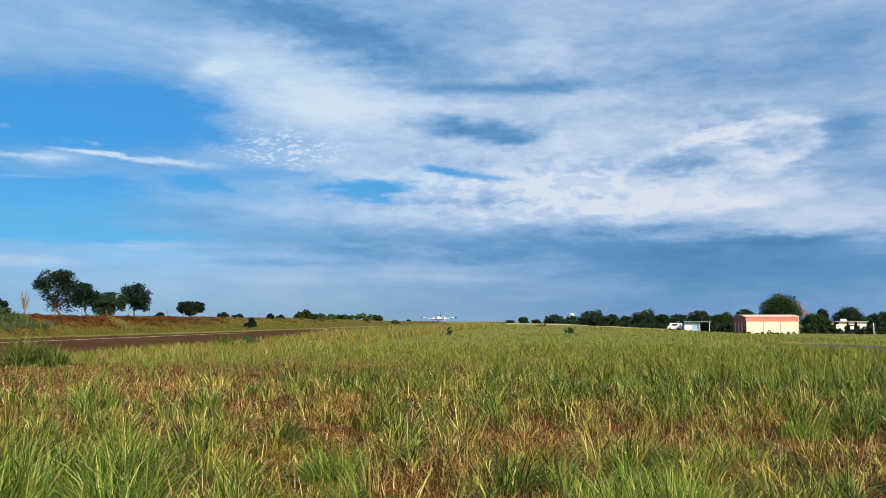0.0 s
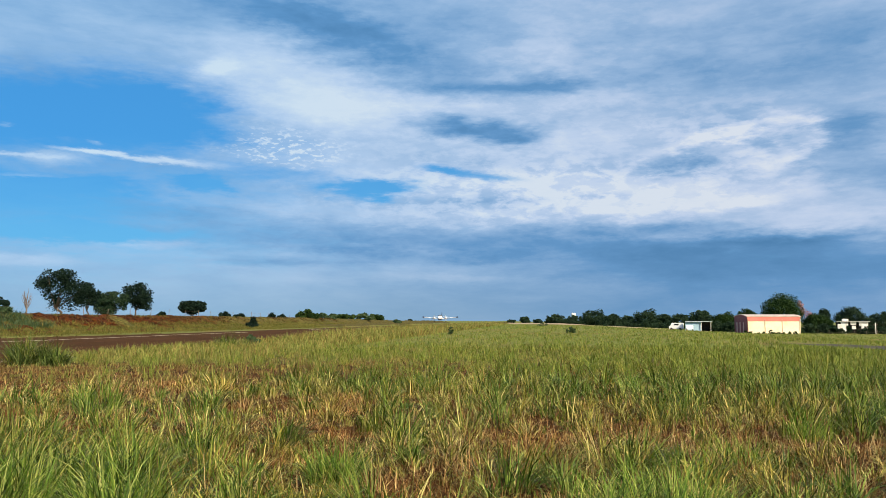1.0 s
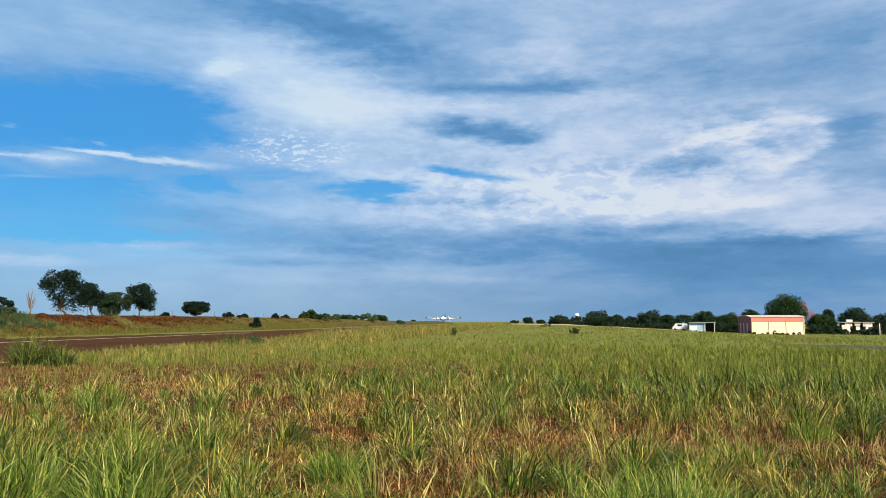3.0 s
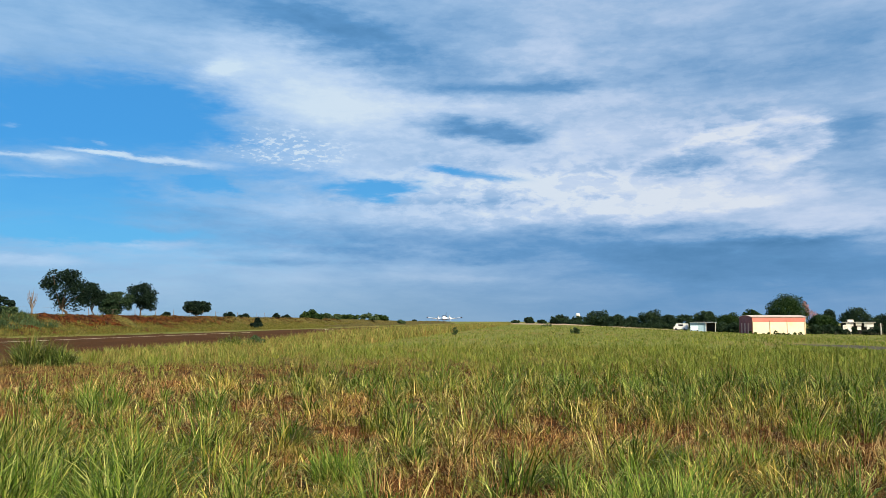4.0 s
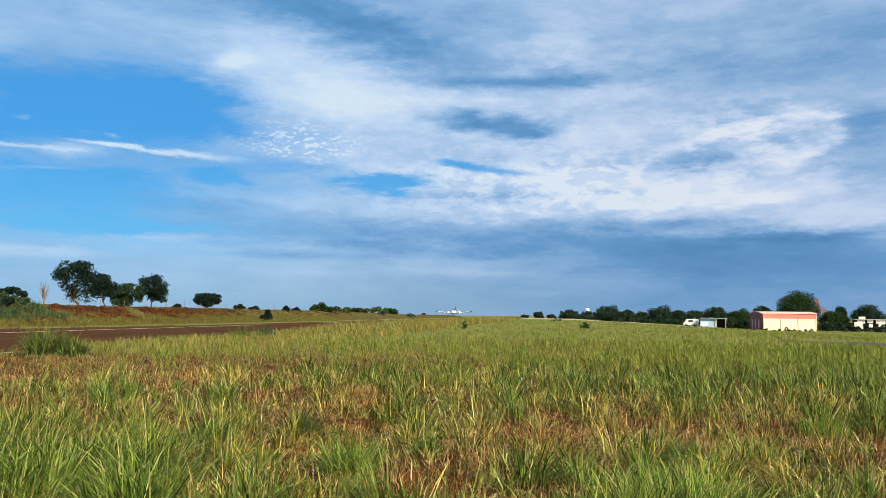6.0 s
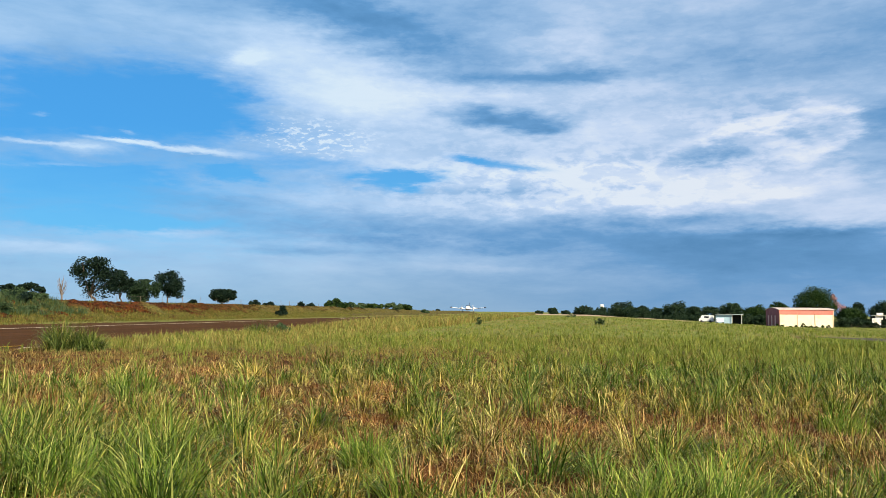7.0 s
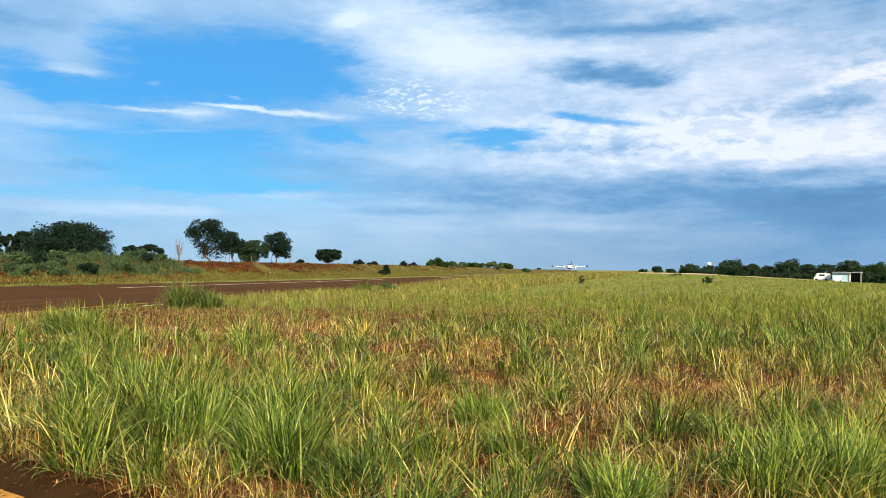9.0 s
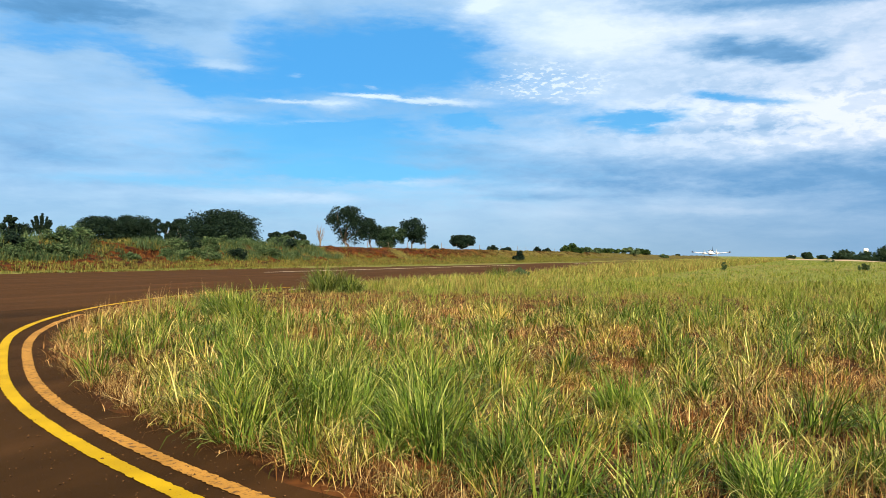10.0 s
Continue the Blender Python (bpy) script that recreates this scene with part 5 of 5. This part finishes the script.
def build_house():
    x, y = polar(26.4, 234)
    z = float(ground_z(x, y))
    ob = thing("ruined_house", x, y, z, -26.4 + 8, "white walled low house with dark openings and a flat roof", "house")
    part("wall", Form().box(-2.5, 0, 1.2, 2.0, 0.2, 2.4), WHITEWASH, ob)
    part("wall", Form().box(-1.9, 0.1, 2.5, 1.7, 0.2, 0.9), WHITEWASH, ob)
    part("wall", Form().box(0.15, 0.1, 2.62, 1.3, 0.2, 0.75), WHITEWASH, ob)
    part("wall", Form().box(2.5, 0.1, 2.45, 2.1, 0.2, 1.1), WHITEWASH, ob)
    part("wall", Form().box(2.7, -0.3, 1.2, 1.5, 0.25, 2.4), WHITEWASH, ob, "bright white end wall")
    part("wall", Form().box(0.25, 0.05, 1.55, 0.9, 0.2, 0.9), WHITEWASH, ob)
    part("back_wall", Form().box(0, 3.2, 1.4, 7.0, 0.2, 2.8), DARK, ob)
    part("roof", Form().box(0.3, 1.5, 3.06, 7.4, 4.0, 0.14, chamfer=0.03), CONCRETE, ob)
    part("window", Form().box(2.8, -0.45, 1.5, 0.5, 0.06, 0.7), DARK, ob)
    part("roof_tank", Form().box(-1.6, 1.0, 3.45, 1.4, 1.2, 0.6, chamfer=0.06), WHITEWASH, ob)
    # gable piece leaning at the end
    part("lean_to", Form().loft([[(-3.7, s, 0), (-2.9, s, 0), (-2.9, s, 2.0), (-3.2, s, 1.6)] for s in (-0.3, 0.3)]), WHITEWASH, ob)


build_house()


def far_house(bearing, distance, w, h, label):
    x, y = polar(bearing, distance)
    ob = thing("small_house", x, y, float(ground_z(x, y)), -bearing, label, "house", "far houses")
    part("wall", Form().box(0, 0, h / 2, w, w * 0.7, h), WHITEWASH, ob)
    part("roof", Form().loft([[(-w * 0.55, s * w * 0.42, h), (w * 0.55, s * w * 0.42, h), (w * 0.55, 0, h + w * 0.16), (-w * 0.55, 0, h + w * 0.16)] for s in (-1, 1)]), ROOF, ob)
    part("door", Form().box(w * 0.1, -w * 0.36, h * 0.4, w * 0.16, 0.06, h * 0.8), DARK, ob)
    part("window", Form().box(-w * 0.25, -w * 0.36, h * 0.6, w * 0.18, 0.06, h * 0.3), DARK, ob)


far_house(4.75, 560, 3.0, 1.8, "tiny white house far off at the field's edge")


def water_tower():
    x, y = polar(8.93, 520)
    z = float(ground_z(x, y))
    ob = thing("water_tower", x, y, z, 0, "white water tank on a thin tower above the trees", "water tower")
    top = 1.46 + 520 * math.tan(radians(0.56))
    part("tank", Form().tube([(0, 0, top - z - 2.4), (0, 0, top - z - 0.25), (0, 0, top - z)], [1.3, 1.3, 0.8], 16), WHITEWASH, ob, "white cylindrical tank", True)
    for k in range(4):
        a = math.pi / 4 + k * math.pi / 2
        part("leg", Form().tube([(1.0 * math.cos(a), 1.0 * math.sin(a), -0.1), (0.7 * math.cos(a), 0.7 * math.sin(a), top - z - 2.3)], [0.08, 0.08], 6), CONCRETE, ob)


water_tower()


def low_wall():
    """A long low whitewashed building under the big trees."""
    x, y = polar(-40.5, 140)
    z = float(ground_z(x, y)) - 0.08
    ob = thing("low_building", x, y, z, 40.5, "long low roofless whitewashed walls under dark trees", "building")
    for px, w, h in ((-2.3, 1.3, 0.85), (-0.9, 1.3, 0.75), (0.8, 1.8, 0.8), (2.5, 1.3, 1.0)):
        part("wall", Form().box(px, 0, h / 2, w, 0.25, h, chamfer=0.05), WHITEWASH, ob)
    part("back_wall", Form().box(0.1, 1.8, 0.4, 6.2, 0.2, 0.8), WHITEWASH, ob)
    part("end_wall", Form().box(-2.95, 0.9, 0.35, 0.2, 1.9, 0.7), WHITEWASH, ob)
    part("end_wall", Form().box(3.1, 0.9, 0.45, 0.2, 1.9, 0.9), WHITEWASH, ob)


low_wall()


def fence(points, spacing, tall, label):
    """Posts with two wires, following the land."""
    x0, y0 = points[0]
    ob = thing("fence", x0, y0, float(ground_z(x0, y0)), 0, label, "fence")
    base = Vector(ob.location)
    tops = []
    rng = np.random.default_rng(5)
    for (ax, ay), (bx, by) in zip(points, points[1:]):
        m = max(1, int(math.hypot(bx - ax, by - ay) / spacing))
        for i in range(m):
            x, y = ax + (bx - ax) * i / m, ay + (by - ay) * i / m
            z = float(ground_z(x, y))
            p = Vector((x, y, z)) - base
            h = tall * rng.uniform(0.85, 1.15)
            part("post", Form().tube([tuple(p - Vector((0, 0, 0.1))), tuple(p + Vector((rng.uniform(-.08, .08), 0, h)))], [0.05, 0.04], 6), POST_WOOD, ob)
            tops.append(p)
    for s in (0.45, 0.85):
        part("wire", Form().tube([tuple(p + Vector((0, 0, tall * s))) for p in tops], [0.006] * len(tops), 4, False), POST_WOOD, ob)


fence([xy(u, 62 + 0.02 * u) for u in (92, 120, 150, 190, 230)], 6.5, 1.35, "weathered wooden post and wire fence on the bank")
fence([polar(24.4, 222), polar(26.5, 222), polar(29.0, 224)], 2.4, 0.9, "pale posts and wire fence by the white house")


def utility_pole(bearing, distance, tall):
    x, y = polar(bearing, distance)
    ob = thing("utility_pole", x, y, float(ground_z(x, y)) - 0.1, 0, "pale concrete utility pole", "pole")
    part("shaft", Form().tube([(0, 0, 0), (0, 0, tall)], [0.16, 0.10], 8), CONCRETE, ob, smooth=True)
    part("crossarm", Form().box(0, 0, tall - 0.4, 1.2, 0.1, 0.12), POST_WOOD, ob)


utility_pole(27.65, 226, 2.9)

# ---- aeroplane ----
PLANE_WHITE = surface("white_aircraft_paint", (0.76, 0.76, 0.75), (0.82, 0.82, 0.81), 1.5, 0.3, bump=0.0)
# navy paint, also used as painted shade under the wings and belly
PLANE_DARK = surface("navy_paint_and_shade", (0.012, 0.016, 0.030), (0.02, 0.026, 0.045), 2.0, 0.35, bump=0.0)
METAL = surface("bare_metal", (0.45, 0.45, 0.46), (0.55, 0.55, 0.56), 4.0, 0.35, 0.9, bump=0.0)


def ring(y, cz, rx, rz, n=18, cx=0.0):
    return [(cx + rx * math.cos(2 * math.pi * k / n), y, cz + rz * math.sin(2 * math.pi * k / n)) for k in range(n)]


def aerofoil(x, y0, z, chord, thick, n=7):
    top = [(x, y0 + chord * (i / n), z + thick * math.sin(math.pi * (i / n) ** 0.6) * 0.65) for i in range(n + 1)]
    low = [(x, y0 + chord * (i / n), z - thick * math.sin(math.pi * (i / n) ** 0.6) * 0.35) for i in range(n - 1, 0, -1)]
    return top + low


def build_plane():
    u, v = 262.0, 28.4
    x, y = xy(u, v)
    # nose towards -y of its own axes: it flies back along the runway
    ob = thing("aeroplane", x, y, 2.35, -math.degrees(HEADING), "white twin-engined aeroplane flying low over the runway, wheels down", "aeroplane")
    part("fuselage", Form().loft([ring(-4.1, 0.0, 0.10, 0.10), ring(-3.9, 0.0, 0.30, 0.28), ring(-3.2, 0.03, 0.50, 0.46), ring(-2.2, 0.10, 0.64, 0.60), ring(-1.4, 0.22, 0.68, 0.74),
                                  ring(-0.4, 0.28, 0.68, 0.80), ring(1.0, 0.28, 0.62, 0.74), ring(2.6, 0.28, 0.42, 0.48), ring(4.2, 0.34, 0.22, 0.26), ring(4.9, 0.40, 0.08, 0.12)]),
         PLANE_WHITE, ob, "white fuselage", True)
    part("belly", Form().loft([ring(-3.4, -0.24, 0.30, 0.22), ring(-2.2, -0.32, 0.52, 0.26), ring(0.8, -0.30, 0.52, 0.26), ring(2.4, -0.08, 0.32, 0.2)]), PLANE_DARK, ob, "dark blue belly, underside shade in its colour", True)
    part("windscreen", Form().loft([ring(-2.05, 0.58, 0.40, 0.12), ring(-1.6, 0.76, 0.55, 0.24), ring(-1.2, 0.82, 0.58, 0.24)]), GLASS_DARK, ob, smooth=True)
    for s in (-1, 1):
        for k, py in enumerate((-0.7, 0.1, 0.9)):
            part("cabin_window", Form().box(s * 0.60, py, 0.62, 0.16, 0.5, 0.32, chamfer=0.05), GLASS_DARK, ob)
        rings = [aerofoil(s * a, -1.2 + b, c, d, e) for a, b, c, d, e in ((0.5, 0.0, -0.18, 1.75, 0.26), (1.9, 0.05, -0.04, 1.6, 0.22), (3.6, 0.2, 0.13, 1.35, 0.17), (5.2, 0.35, 0.30, 1.1, 0.12))]
        part("wing", Form().loft(rings), PLANE_WHITE, ob, "white low wing")
        # dark shell under the wing, its shade put in as colour
        part("wing_shade", Form().loft([[(p[0], p[1] + 0.05, p[2] - 0.05) for p in aerofoil(s * a, -1.1 + b, c - e * 0.2, d * 0.9, e * 0.6)] for a, b, c, d, e in
                                             ((0.6, 0.0, -0.18, 1.75, 0.26), (5.1, 0.35, 0.29, 1.1, 0.12))]), PLANE_DARK, ob, "dark shell holding the wing's underside shade")
        part("tip_tank", Form().loft([ring(-1.5, 0.36, 0.05, 0.05, 14, s * 5.45), ring(-1.2, 0.36, 0.17, 0.17, 14, s * 5.45), ring(-0.6, 0.36, 0.25, 0.24, 14, s * 5.45),
                                      ring(0.4, 0.37, 0.25, 0.24, 14, s * 5.45), ring(1.3, 0.40, 0.13, 0.13, 14, s * 5.45), ring(1.7, 0.42, 0.03, 0.03, 14, s * 5.45)]), PLANE_DARK, ob, "dark blue wingtip fuel tank", True)
        nac = part("engine_nacelle", Form().loft([ring(-2.25, 0.08, 0.16, 0.16, 14, s * 1.9), ring(-2.1, 0.08, 0.36, 0.30, 14, s * 1.9), ring(-1.2, 0.08, 0.42, 0.34, 14, s * 1.9),
                                                  ring(0.2, 0.06, 0.36, 0.28, 14, s * 1.9), ring(1.2, 0.02, 0.14, 0.12, 14, s * 1.9)]), PLANE_WHITE, ob, "white engine cowling", True)
        part("spinner", Form().loft([ring(-2.62, 0.08, 0.03, 0.03, 12, s * 1.9), ring(-2.45, 0.08, 0.12, 0.12, 12, s * 1.9), ring(-2.25, 0.08, 0.17, 0.17, 12, s * 1.9)]), METAL, nac, smooth=True)
        for k in (0, 1):
            a = radians(75 if s < 0 else 100) + k * math.pi
            c, d = math.cos(a), math.sin(a)
            blade = [[(s * 1.9 + c * r - d * w, -2.38, 0.08 + d * r + c * w), (s * 1.9 + c * r, -2.42, 0.08 + d * r), (s * 1.9 + c * r + d * w, -2.36, 0.08 + d * r - c * w),
                      (s * 1.9 + c * r, -2.33, 0.08 + d * r)] for r, w in ((0.1, 0.06), (0.4, 0.10), (0.8, 0.09), (1.0, 0.04))]
            part("propeller_blade", Form().loft(blade), METAL, nac)
        part("main_gear_leg", Form().tube([(s * 1.75, -0.2, -0.1), (s * 1.8, -0.15, -1.0)], [0.07, 0.05], 8), METAL, ob)
        part("main_wheel", Form().tube([(s * 1.80 - 0.09, -0.15, -1.0), (s * 1.80 + 0.09, -0.15, -1.0)], [0.24, 0.24], 16), TYRE, ob)
        part("tailplane", Form().loft([aerofoil(s * a, 3.9 + b, 0.45, d, e) for a, b, d, e in ((0.05, 0, 1.1, 0.1), (2.1, 0.35, 0.7, 0.06))]), PLANE_WHITE, ob)
    fin = [[(0.06 * k, 3.4, 0.5), (0.06 * k, 5.1, 0.5), (0.03 * k, 5.25, 2.0), (0.03 * k, 4.6, 2.0)] for k in (-1, 1)]
    part("fin", Form().loft(fin), PLANE_DARK, ob, "dark blue tail fin")
    part("nose_gear_leg", Form().tube([(0, -2.9, -0.2), (0, -3.1, -1.0)], [0.06, 0.05], 8), METAL, ob)
    part("nose_wheel", Form().tube([(-0.07, -3.1, -1.0), (0.07, -3.1, -1.0)], [0.2, 0.2], 14), TYRE, ob)


build_plane()


# ---- small loose things ----
def pebbles():
    """Loose grit on the taxiway."""
    rng = np.random.default_rng(11)
    verts, tris = [], []
    unit = np.array([(1, 0, 0), (-1, 0, 0), (0, 1, 0), (0, -1, 0), (0, 0, 1), (0, 0, -1)], float)
    octa = np.array([(0, 2, 4), (2, 1, 4), (1, 3, 4), (3, 0, 4), (2, 0, 5), (1, 2, 5), (3, 1, 5), (0, 3, 5)])
    for k in range(2600):
        a, r = rng.uniform(-54, -12), 3.0 + 9 * rng.uniform(0, 1) ** 1.8
        x, y = polar(a, r)
        s = rng.uniform(0.004, 0.012)
        verts.append(unit * rng.uniform(0.6, 1.3, (6, 1)) * s * np.array([1, 1, 0.7]) + np.array([x, y, -0.006 + s * 0.4]))
        tris.append(octa + 6 * k)
    grit = surface("grit_stone", (0.010, 0.006, 0.004), (0.12, 0.060, 0.025), 20.0, 0.95, spec=0.05)
    ob = new("loose_grit", mesh_from("loose_grit", np.concatenate(verts), np.concatenate(tris), [grit], False))
    tagged(ob, "scattered small stones and grit on dusty asphalt", "gravel", kind="stuff")


pebbles()
